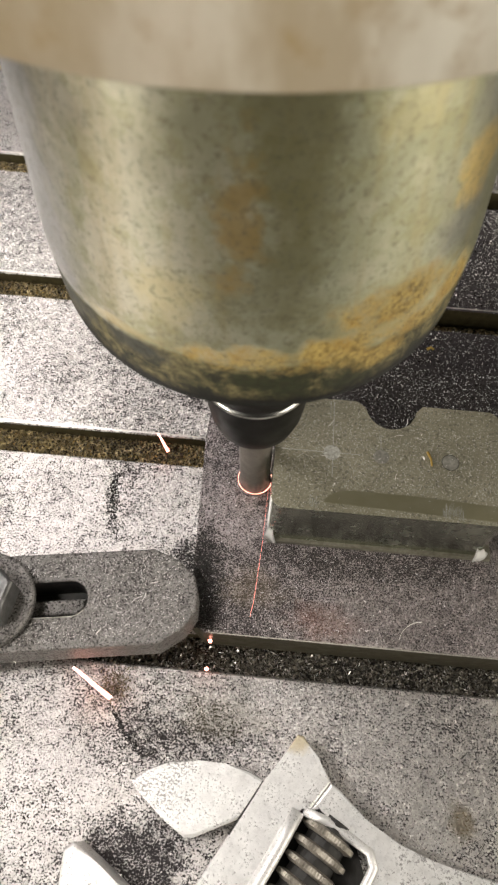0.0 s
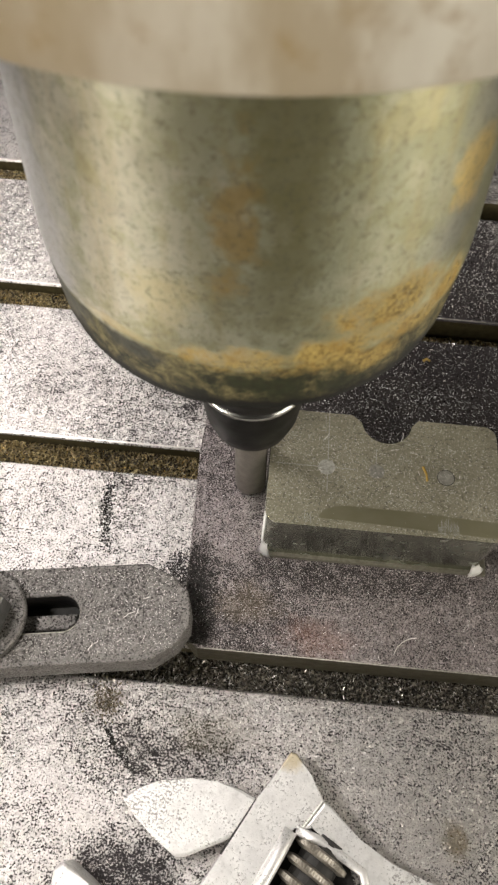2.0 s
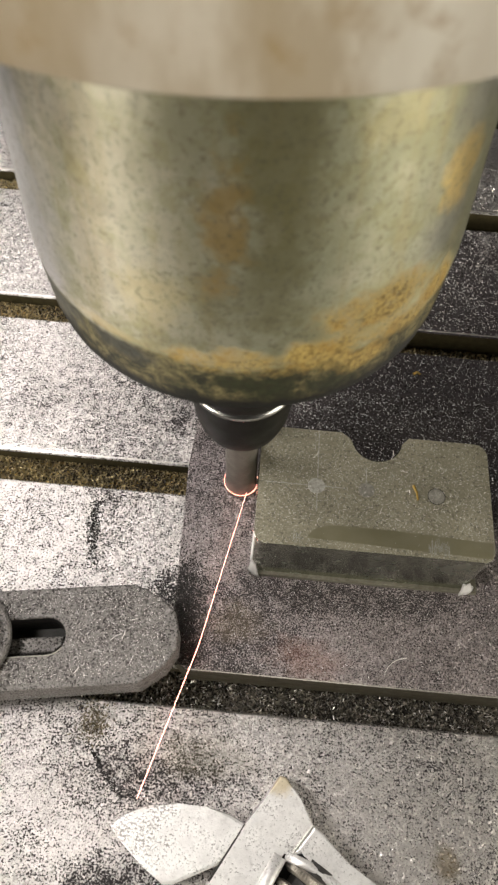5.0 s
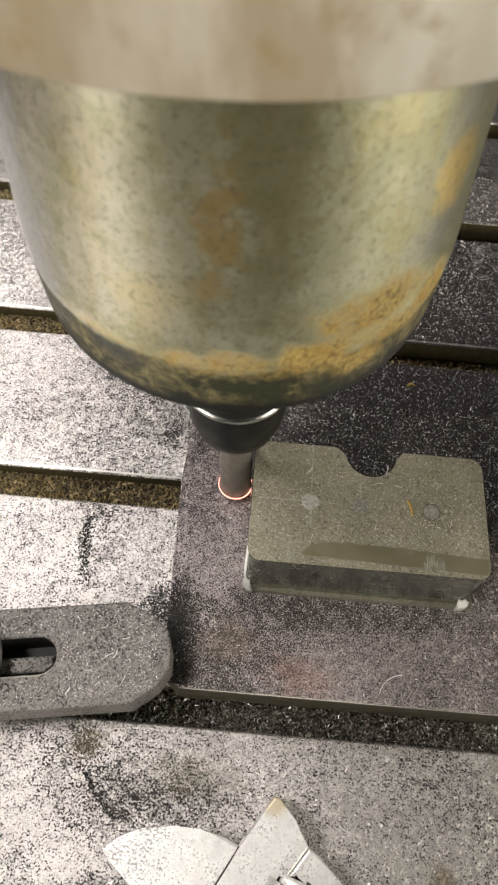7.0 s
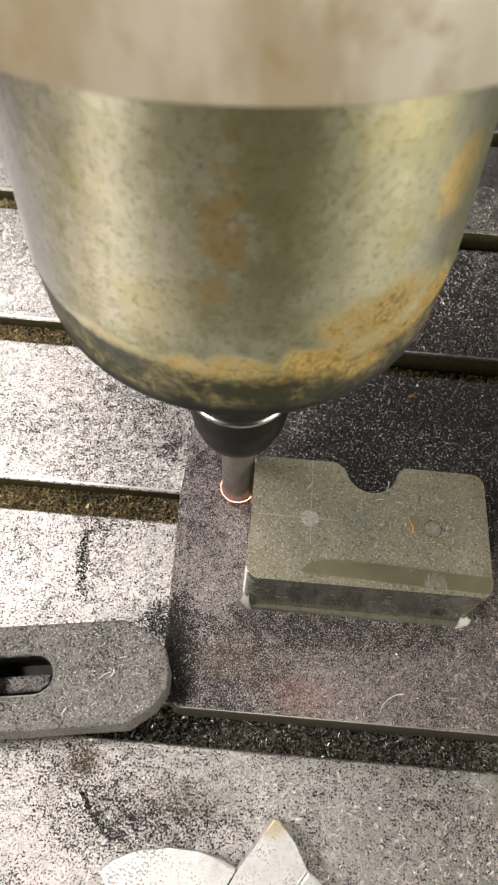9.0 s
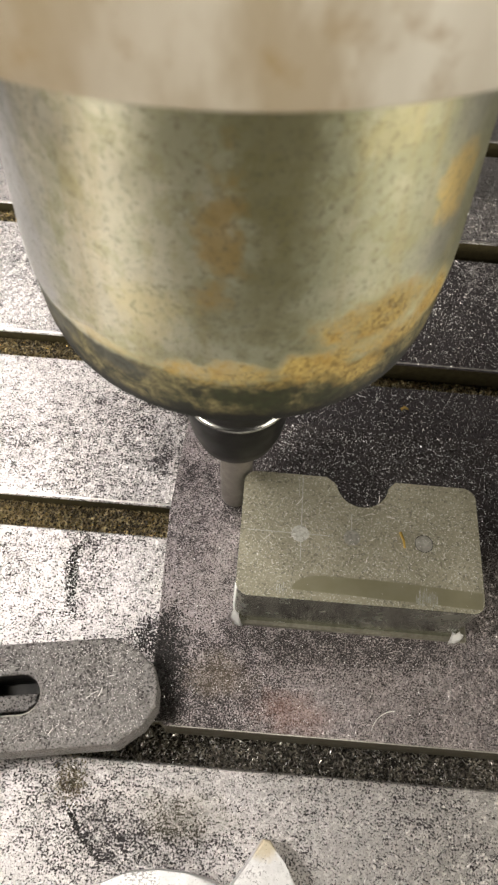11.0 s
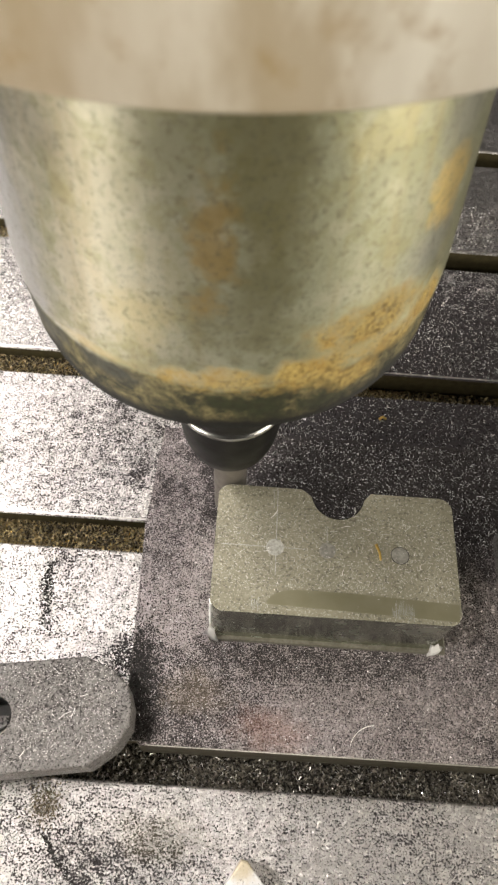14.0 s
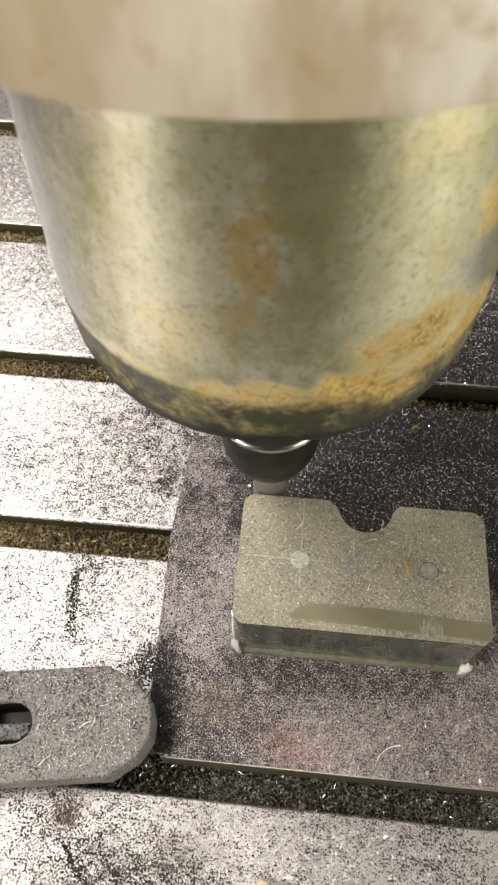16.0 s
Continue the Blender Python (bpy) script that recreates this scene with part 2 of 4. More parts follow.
def band_steel():
    m = Nodes("brushed_band_steel", 0.3, 0.45)
    across = m.node("ShaderNodeSeparateXYZ")
    m.link(m.place, across.inputs[0])
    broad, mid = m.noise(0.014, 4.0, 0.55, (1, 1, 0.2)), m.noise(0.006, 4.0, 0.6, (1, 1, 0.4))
    # brown mottled band; the right side's brightness is put into the colour
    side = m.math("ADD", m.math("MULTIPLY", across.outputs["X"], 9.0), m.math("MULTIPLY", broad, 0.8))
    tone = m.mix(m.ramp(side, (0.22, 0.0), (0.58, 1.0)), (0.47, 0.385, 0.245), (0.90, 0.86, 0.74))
    tone = m.mix(m.math("MULTIPLY", m.ramp(mid, (0.45, 0.0), (0.62, 1.0)), 0.65), tone, (0.42, 0.325, 0.18))
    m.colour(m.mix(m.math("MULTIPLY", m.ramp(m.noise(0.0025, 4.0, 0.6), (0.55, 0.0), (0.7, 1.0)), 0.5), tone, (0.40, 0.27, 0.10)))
    m.rough(m.ramp(mid, (0.3, 0.3), (0.7, 0.5)))
    m.bump(mid, 0.00008)
    return m.mat


def ground_steel():
    """The workpiece: ground, oily tool steel with loose dust."""
    m = Nodes("ground_tool_steel", 0.45, 0.42)
    fine, broad = m.noise(0.0004, 3.0), m.noise(0.012, 4.0)
    tone = m.mix(m.ramp(broad, (0.3, 0.0), (0.7, 1.0)), (0.26, 0.246, 0.175), (0.375, 0.352, 0.258))
    tone = m.mix(m.math("MULTIPLY", m.ramp(m.noise(0.0007, 3.0), (0.37, 1.0), (0.44, 0.0)), 0.5), tone, (0.06, 0.06, 0.045))
    m.colour(m.mix(m.math("MULTIPLY", m.ramp(fine, (0.57, 0.0), (0.65, 1.0)), 0.75), tone, (0.66, 0.64, 0.56)))
    m.rough(m.ramp(m.noise(0.004, 3.0), (0.3, 0.32), (0.7, 0.46)))
    m.glitter(0.0004, 0.18)
    m.bump(fine, 0.00004)
    return m.mat


def wrench_steel():
    m = Nodes("satin_chrome_wrench", 0.5, 0.42)
    fine, mid = m.noise(0.0005, 3.0, 0.65), m.noise(0.005, 4.0, 0.6)
    tone = m.mix(m.ramp(mid, (0.35, 0.0), (0.68, 1.0)), (0.88, 0.875, 0.86), (0.68, 0.675, 0.66))
    tone = m.mix(m.math("MULTIPLY", m.ramp(m.noise(0.0016, 4.0, 0.7), (0.52, 0.0), (0.68, 1.0)), 0.45), tone, (0.46, 0.455, 0.44))
    level = m.math("ADD", fine, m.math("MULTIPLY", m.math("SUBTRACT", mid, 0.5), 0.5))
    tone = m.mix(m.math("MULTIPLY", m.blob((0.0042, 0.0200, 0.011), (0.0040, 0.0040, 0.01), 1.5, 0.003), 0.7), tone, (0.52, 0.42, 0.22))
    level = m.math("SUBTRACT", level, m.math("MULTIPLY", m.blob((-0.0255, 0.0085, 0.011), (0.012, 0.010, 0.02), 1.5, 0.004), 0.09))
    level = m.math("SUBTRACT", level, m.math("MULTIPLY", m.blob((0.050, -0.015, 0.011), (0.035, 0.02, 0.02), 1.5, 0.006), 0.08))
    m.colour(m.mix(m.math("MULTIPLY", m.ramp(level, (0.30, 1.0), (0.42, 0.0)), 0.75), tone, (0.14, 0.13, 0.12)))
    m.rough(m.ramp(mid, (0.3, 0.36), (0.7, 0.52)))
    m.bump(fine, 0.00006)
    return m.mat


def plain(name, colour, metallic, rough, grain=0.0, depth=0.0, other=None):
    m = Nodes(name, metallic, rough, colour)
    if grain:
        fine = m.noise(grain, 4.0, 0.6)
        m.colour(m.mix(m.ramp(fine, (0.35, 0.0), (0.65, 1.0)), colour, other or tuple(0.6 * v for v in colour)))
        m.rough(m.ramp(m.noise(grain * 3, 3.0), (0.3, max(0.02, rough - 0.08)), (0.7, min(1.0, rough + 0.12))))
        if depth:
            m.bump(fine, depth)
    return m.mat


def glinting_chips():
    """Loose chips, most of them dull and oily, a few bright."""
    m = Nodes("bright_glinting_chips", 0.5, 0.25)
    chance = m.node("ShaderNodeNewGeometry").outputs["Random Per Island"]
    m.colour(m.ramp(chance, (0.28, (0.05, 0.045, 0.048)), (0.5, (0.22, 0.205, 0.20)), (0.74, (0.6, 0.58, 0.58)), (0.86, (0.97, 0.96, 0.95))))
    m.metal(m.ramp(chance, (0.3, 0.9), (0.9, 0.3)))
    return m.mat


def glow(name, colour, strength):
    m = Nodes(name, 0.0, 0.5, colour)
    m.bsdf.inputs["Emission Color"].default_value = (*colour, 1)
    m.bsdf.inputs["Emission Strength"].default_value = strength
    return m.mat


TABLE = table_steel()
# the last thick entry paints the shade behind the block
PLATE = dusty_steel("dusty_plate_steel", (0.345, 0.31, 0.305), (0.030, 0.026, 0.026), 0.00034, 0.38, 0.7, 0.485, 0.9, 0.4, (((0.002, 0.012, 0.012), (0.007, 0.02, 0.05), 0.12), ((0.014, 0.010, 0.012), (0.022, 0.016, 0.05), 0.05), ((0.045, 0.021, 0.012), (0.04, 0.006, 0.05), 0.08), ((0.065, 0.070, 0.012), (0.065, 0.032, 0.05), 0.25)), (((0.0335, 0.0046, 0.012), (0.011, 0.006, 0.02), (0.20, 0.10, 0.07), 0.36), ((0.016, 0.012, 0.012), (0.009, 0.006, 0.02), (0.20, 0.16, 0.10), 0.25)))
CLAMP = dusty_steel("blackened_clamp_steel", (0.215, 0.205, 0.195), (0.035, 0.033, 0.031), 0.0004, 0.45, 0.7, 0.445, 0.6)
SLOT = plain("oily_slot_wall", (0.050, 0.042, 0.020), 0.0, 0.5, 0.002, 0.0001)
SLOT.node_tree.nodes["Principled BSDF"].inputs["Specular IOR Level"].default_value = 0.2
CHIPGREY = dusty_steel("packed_grey_chips", (0.30, 0.275, 0.225), (0.018, 0.016, 0.013), 0.0006, 0.4, 1.1, 0.52, 0.9)
CHIPBED = dusty_steel("packed_chips", (0.42, 0.34, 0.18), (0.03, 0.025, 0.018), 0.0006, 0.4, 1.1, 0.5, 0.9)
SPINDLE, BAND = spindle_steel(), band_steel()
BLACK = plain("black_oxide_steel", (0.010, 0.010, 0.009), 0.0, 0.42, 0.003)
BLACK.node_tree.nodes["Principled BSDF"].inputs["Specular IOR Level"].default_value = 0.12
CHROME = plain("polished_steel", (0.52, 0.52, 0.50), 1.0, 0.26)
CARBIDE = plain("grey_carbide", (0.20, 0.182, 0.16), 0.6, 0.42, 0.002, 0.0, (0.165, 0.15, 0.132))
GROUND = ground_steel()
MIRROR = plain("mirror_milled_steel", (0.45, 0.475, 0.40), 1.0, 0.2, 0.002, 0.00001, (0.40, 0.42, 0.35))
CLEAN = plain("wiped_oily_steel", (0.29, 0.272, 0.17), 0.65, 0.36, 0.004, 0.0, (0.32, 0.30, 0.20))
FOOT = plain("dull_uncut_steel", (0.22, 0.21, 0.165), 0.6, 0.42, 0.001, 0.00004, (0.15, 0.14, 0.105))
WRENCH = wrench_steel()
WORM = plain("oily_worm_steel", (0.36, 0.33, 0.28), 0.6, 0.45, 0.0015, 0.00005)
# black for real oil, grit and gaps, and for painted shade
DARKOIL_SHADE = plain("black_oil_and_shade", (0.03, 0.028, 0.025), 0.2, 0.6, 0.002, 0.0002)
FLAKE = plain("glinting_flake", (0.78, 0.75, 0.71), 0.9, 0.3)
GLINT = glinting_chips()
SLIVER = plain("bright_sliver", (0.82, 0.80, 0.76), 0.45, 0.3)
# near-white, for the glints modelled on the block's corners
CORNER_GLINT = plain("white_corner_glint", (0.96, 0.96, 0.95), 0.1, 0.2)
GOLD = plain("straw_coloured_chip", (0.62, 0.43, 0.12), 0.9, 0.35)
BROWN = plain("brown_chip", (0.20, 0.17, 0.115), 0.9, 0.35)
WALL = plain("painted_wall", (0.08, 0.078, 0.075), 0.0, 0.8, 0.05)
FLOOR = plain("concrete_floor", (0.2, 0.19, 0.18), 0.0, 0.8, 0.04)
HOT = glow("white_hot_spark", (1.0, 0.34, 0.25), 10.0)
EMBER = glow("red_hot_chip", (1.0, 0.32, 0.26), 1.6)

# ---- shapes ----
CM = 0.01


def thing(name, x, y, z, rz=0.0):
    ob = new(name)
    ob.empty_display_size = 0.01
    ob.matrix_world = pose(x * CM, y * CM, z * CM, 0, 0, rz)
    return ob


def part(name, bm, material, parent=None, label="", smooth=False):
    mesh = bpy.data.meshes.new(name)
    if smooth:
        for face in bm.faces:
            face.smooth = True
    bm.to_mesh(mesh)
    bm.free()
    mesh.materials.append(material)
    ob = new(name, mesh)
    if parent:
        ob.parent = parent
    return tagged(ob, label)


def slab(points, z0, z1, bevel=0.0, segments=2):
    """An outline in centimetres, counter-clockwise, drawn up from z0 to z1."""
    bm = bmesh.new()
    low = [bm.verts.new((x * CM, y * CM, z0 * CM)) for x, y in points]
    high = [bm.verts.new((x * CM, y * CM, z1 * CM)) for x, y in points]
    n = len(points)
    bm.faces.new(low[::-1])
    top = bm.faces.new(high)
    for i in range(n):
        bm.faces.new((low[i], low[(i + 1) % n], high[(i + 1) % n], high[i]))
    if bevel:
        bmesh.ops.bevel(bm, geom=list(top.edges), offset=bevel * CM, segments=segments, profile=0.5, affect="EDGES", clamp_overlap=True)
    bmesh.ops.recalc_face_normals(bm, faces=bm.faces)
    return bm


def box(x0, x1, y0, y1, z0, z1, bevel=0.0):
    return slab([(x0, y0), (x1, y0), (x1, y1), (x0, y1)], z0, z1, bevel)


def lathe(profile, steps=96, x=0.0, y=0.0):
    """A profile of (z, radius) in centimetres turned round the upright axis."""
    bm = bmesh.new()
    rings = []
    for z, r in profile:
        if r < 1e-6:
            rings.append([bm.verts.new((x * CM, y * CM, z * CM))])
        else:
            rings.append([bm.verts.new(((x + r * math.cos(2 * math.pi * i / steps)) * CM, (y + r * math.sin(2 * math.pi * i / steps)) * CM, z * CM)) for i in range(steps)])
    for a, b in zip(rings, rings[1:]):
        for i in range(steps):
            j = (i + 1) % steps
            if len(a) == 1:
                bm.faces.new((a[0], b[j], b[i]))
            elif len(b) == 1:
                bm.faces.new((a[i], a[j], b[0]))
            else:
                bm.faces.new((a[i], a[j], b[j], b[i]))
    bmesh.ops.recalc_face_normals(bm, faces=bm.faces)
    return bm


def arc(cx, cy, r, a0, a1, n=8):
    return [(cx + r * math.cos(radians(a0 + (a1 - a0) * i / n)), cy + r * math.sin(radians(a0 + (a1 - a0) * i / n))) for i in range(n + 1)]


def tube(points, r0, r1, sides=6):
    """A tapered round rod along points in centimetres."""
    bm = bmesh.new()
    pts = [Vector(p) * CM for p in points]
    rings = []
    for i, p in enumerate(pts):
        way = (pts[min(i + 1, len(pts) - 1)] - pts[max(i - 1, 0)]).normalized()
        side = way.cross(Vector((0.3, 0.2, 1.0))).normalized()
        up = side.cross(way)
        r = (r0 + (r1 - r0) * i / (len(pts) - 1)) * CM
        rings.append([bm.verts.new(p + r * (math.cos(2 * math.pi * k / sides) * side + math.sin(2 * math.pi * k / sides) * up)) for k in range(sides)])
    for a, b in zip(rings, rings[1:]):
        for k in range(sides):
            bm.faces.new((a[k], a[(k + 1) % sides], b[(k + 1) % sides], b[k]))
    bm.faces.new(rings[0][::-1])
    bm.faces.new(rings[-1])
    return bm


def slivers(name, count, seed, spot, long, thick, material, parent, label):
    """Loose needle chips scattered where spot() says, as one mesh."""
    rng = random.Random(seed)
    verts, faces = [], []
    for _ in range(count):
        x, y, z = spot(rng)
        a, b = rng.uniform(0, 2 * math.pi), rng.uniform(-0.15, 0.55)
        n, w = rng.uniform(*long) * rng.uniform(0.4, 1.0), thick * rng.uniform(0.5, 1.3)
        dx, dy, dz = math.cos(a) * n / 2, math.sin(a) * n / 2, abs(math.sin(b)) * n / 2
        px, py = -math.sin(a) * w / 2, math.cos(a) * w / 2
        k = len(verts)
        bend = rng.uniform(-0.12, 0.12) * n
        mx, my = x - math.sin(a) * bend, y + math.cos(a) * bend
        tilt = rng.uniform(-0.8, 0.8) * w
        for ex, ey, ez in ((x - dx, y - dy, z), (mx, my, z + dz * 0.6 + w * 0.3), (x + dx, y + dy, z + dz)):
            verts += [((ex + px) * CM, (ey + py) * CM, (ez + w * 0.5 + tilt) * CM), ((ex - px) * CM, (ey - py) * CM, (ez + w * 0.5 - tilt) * CM), (ex * CM, ey * CM, (ez - w * 0.2) * CM)]
        for s in (0, 3):
            for i, j in ((0, 1), (1, 2), (2, 0)):
                faces.append((k + s + i, k + s + j, k + s + 3 + j, k + s + 3 + i))
    mesh = bpy.data.meshes.new(name)
    mesh.from_pydata(verts, [], faces)
    mesh.materials.append(material)
    ob = new(name, mesh)
    ob.parent = parent
    return tagged(ob, label, kind="stuff")


RIDERS = []  # the things that ride on the sliding table, with their places on it


def rider(name, x, y, z, rz=0.0):
    ob = thing(name, x, y, z, rz)
    RIDERS.append((ob, x, y, z, rz))
    return ob


# ---- room ----
def room():
    tagged(part("machine_bed", box(-25, 25, -14, 22, -90, -6.02, 0.4), BLACK), "dark machine bed under the sliding table", "machine", kind="structure")
    for name, dims, mat, label in (
        ("floor", (-260, 260, -260, 260, -95, -90), FLOOR, "grey concrete workshop floor"),
        ("ceiling", (-260, 260, -260, 260, 200, 205), WALL, "plain grey workshop ceiling"),
        ("wall_north", (-260, 260, 260, 265, -90, 200), WALL, "plain grey painted wall"),
        ("wall_south", (-260, 260, -265, -260, -90, 200), WALL, "plain grey painted wall"),
        ("wall_east", (260, 265, -260, 260, -90, 200), WALL, "plain grey painted wall"),
        ("wall_west", (-265, -260, -260, 260, -90, 200), WALL, "plain grey painted wall"),
    ):
        tagged(part(name, box(*dims), mat), label, name.split("_")[0], kind="structure")


# ---- machine table ----
SLOTS = (-10.1, -4.18, 1.41, 7.0, 12.6, 18.2)  # far lip of each slot
SLOT_WIDE, LEFT, RIGHT, FRONT, BACK = 0.88, -45.0, 55.0, -16.0, 26.0


def machine_table():
    table = rider("machine_table", 0, 0, 0)
    tagged(table, "cast machine table with T-slots covered in steel dust", "table")
    part("table_body", box(LEFT, RIGHT, FRONT, BACK, -6.0, -1.6), TABLE, table)
    edges = [FRONT] + [v for far in SLOTS for v in (far - SLOT_WIDE, far)] + [BACK]
    for near, far in zip(edges[::2], edges[1::2]):
        land = part("table_land", box(LEFT, RIGHT, near, far, -0.75, 0.0, 0.05), TABLE, table)
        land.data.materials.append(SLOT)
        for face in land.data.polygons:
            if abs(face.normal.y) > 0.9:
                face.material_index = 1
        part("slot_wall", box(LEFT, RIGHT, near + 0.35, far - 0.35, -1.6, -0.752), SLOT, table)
    for far in SLOTS:
        bm = bmesh.new()
        rng = random.Random(int(far * 10))
        nx, ny = 600, 22
        grid = [[bm.verts.new(((-14 + 34 * i / nx) * CM, (far - SLOT_WIDE - 0.3 + (SLOT_WIDE + 0.6) * j / ny) * CM, (chip_level(-14 + 34 * i / nx, far) + rng.uniform(-0.07, 0.07)) * CM)) for j in range(ny + 1)] for i in range(nx + 1)]
        for i in range(nx):
            for j in range(ny):
                bm.faces.new((grid[i][j], grid[i + 1][j], grid[i + 1][j + 1], grid[i][j + 1]))
        grey = far < 0
        tagged(part("chip_bed", bm, CHIPGREY if grey else CHIPBED, table, "packed grey metal chips in the slot" if grey else "packed brown metal chips in the slot"), kind="stuff")
        part("bright_lip", box(LEFT, RIGHT, far + 0.045, far + 0.1, -0.05, 0.003), FLAKE, table, "bright slot lip")
        low = far - SLOT_WIDE

        def in_slot(r):
            x = r.uniform(-8, 15)
            return x, r.uniform(low, far - 0.12), chip_level(x, far) + 0.06

        slivers("slot_litter", 1500, int(far * 7), in_slot, (0.04, 0.13), 0.016, FLAKE if grey else BROWN, table, "loose grey chips in the slot" if grey else "loose brown chips in the slot")
        slivers("slot_litter", 420, int(far * 9), in_slot, (0.03, 0.09), 0.014, GLINT if grey else GOLD, table, "bright chips in the slot")
    slivers("table_litter", 34000, 15, dark_spot, (0.025, 0.08), 0.0125, GLINT, table, "bright slivers on the darkened back right of the table")
    slivers("table_grit", 10000, 21, grit_spot, (0.02, 0.06), 0.021, DARKOIL_SHADE, table, "black grit strewn in loose clusters")
    slivers("table_litter", 19000, 5, lambda r: table_spot(r), (0.03, 0.12), 0.0085, FLAKE, table, "fine bright steel slivers strewn on the table")
    for count, wide, line in ((420, 0.09, ((0.0, 0.1), (0.02, -0.5), (0.06, -1.0), (0.28, -1.9))), (130, 0.045, ((1.05, -6.2), (1.35, -6.6), (1.85, -7.15)))):

        def along(r):
            k = r.randrange(len(line) - 1)
            (x0, y0), (x1, y1), u = line[k], line[k + 1], r.random()
            return x0 + (x1 - x0) * u + r.gauss(0, wide), y0 + (y1 - y0) * u, 0.0

        slivers("oily_smear", count, 11, along, (0.02, 0.08), 0.028, DARKOIL_SHADE, table, "black oily smear along a scratch")
    slivers("nose_drift", 420, 31, lambda r: (r.gauss(2.2, 0.3), r.gauss(-2.45, 0.35), 0.0), (0.02, 0.07), 0.028, DARKOIL_SHADE, table, "black dust drifted beside the clamp")
    slivers("rusty_drift", 260, 33, lambda r: (r.gauss(1.0, 0.2), r.gauss(-5.55, 0.22), 0.0), (0.03, 0.10), 0.022, BROWN, table, "small drift of rusty chips")
    slivers("needle_litter", 130, 35, table_spot, (0.22, 0.5), 0.009, GLINT, table, "long straight bright needles of steel")


def chip_level(x, far):
    """The slots behind the plate are packed with chips on one side and hollow towards the other."""
    u = min(1.0, max(0.0, (x - 2.0) / 3.0)) if far > 5 else 0.0
    return -0.42 - 0.85 * u * u * (3 - 2 * u)


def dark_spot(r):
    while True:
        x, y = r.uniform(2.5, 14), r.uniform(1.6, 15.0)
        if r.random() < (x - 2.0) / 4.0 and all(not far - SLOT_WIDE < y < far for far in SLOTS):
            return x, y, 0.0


def grit_spot(r):
    """Black grains lie in loose clusters."""
    while True:
        home = random.Random(r.randrange(1000))
        x, y = home.uniform(-7.5, 11) + r.gauss(0, 0.22), home.uniform(-10, 15) + r.gauss(0, 0.22)
        if all(not far - SLOT_WIDE - 0.03 < y < far + 0.12 for far in SLOTS):
            return x, y, 0.0


def table_spot(r):
    while True:
        x, y = r.uniform(-7.5, 13.5), r.uniform(-10.3, 15)
        if all(not far - SLOT_WIDE < y < far for far in SLOTS):
            return x, y, 0.0


# ---- fixture plate, workpiece ----
PLATE_TOP = 1.2


def fixture_plate():
    plate = rider("fixture_plate", 2.55, -4.4, 0.0)
    tagged(plate, "dark dusty steel fixture plate clamped on the table", "plate")
    outline = [(0.5, 0.0), (14.0, 0.0), (14.0, 8.2), (0.12, 8.2), (-0.05, 5.2), (0.1, 0.35)]
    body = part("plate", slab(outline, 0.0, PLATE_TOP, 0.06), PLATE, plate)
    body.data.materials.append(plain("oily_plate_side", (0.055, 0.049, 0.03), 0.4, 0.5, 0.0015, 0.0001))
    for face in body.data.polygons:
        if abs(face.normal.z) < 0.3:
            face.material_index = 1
    slivers("dust_drift", 1200, 18, lambda r: (abs(r.gauss(0.1, 0.4)) + 0.06, min(max(r.gauss(1.25, 0.75), 0.1), 5.0), PLATE_TOP), (0.02, 0.07), 0.03, DARKOIL_SHADE, plate, "black dust drifted against the clamp")
    slivers("plate_litter", 13000, 6, lambda r: (r.uniform(0.3, 11), r.uniform(0.1, 8.1), PLATE_TOP), (0.02, 0.07), 0.0085, GLINT, plate, "fine bright steel slivers strewn on the plate")
    slivers("needle_litter", 40, 36, lambda r: (r.uniform(0.5, 10), r.uniform(0.3, 7.5), PLATE_TOP), (0.2, 0.42), 0.009, GLINT, plate, "long straight bright needles of steel")
    slivers("plate_litter", 11000, 16, lambda r: (r.uniform(1.8, 11), r.uniform(5.0, 8.1), PLATE_TOP), (0.03, 0.08), 0.0105, GLINT, plate, "bright slivers on the darkened plate behind the block")
    part("pale_front_edge", tube([(0.6, 0.015, PLATE_TOP - 0.022), (13.9, 0.015, PLATE_TOP - 0.022)], 0.012, 0.02, 8), DOWEL, plate, "pale front edge", smooth=True)
    curl = arc(5.75, 0.1, 0.62, 95, 165, 8)
    part("curled_chip", tube([(x, y, PLATE_TOP + 0.012) for x, y in curl], 0.012, 0.006), SLIVER, plate, "bright curled steel chip")


BLOCK_TOP = 3.25


def block_outline(grow=0.0):
    x0, x1, y0, y1, r = 4.36 - grow, 9.83 + grow, -1.9 - grow, 1.13 + grow, 0.3
    out = arc(x0 + r, y0 + r, r, 180, 270) + arc(x1 - r, y0 + r, r, 270, 360) + arc(x1 - r, y1 - r, r, 0, 90)
    notch = [(7.93, y1), (7.82, 1.0)] + arc(7.15, 1.02, 0.62, -8, -172, 14) + [(6.47, 1.0), (6.3, y1)]
    out += notch + arc(x0 + r, y1 - r, r, 90, 180)
    return [(x - 7.1, y + 0.4) for x, y in out]


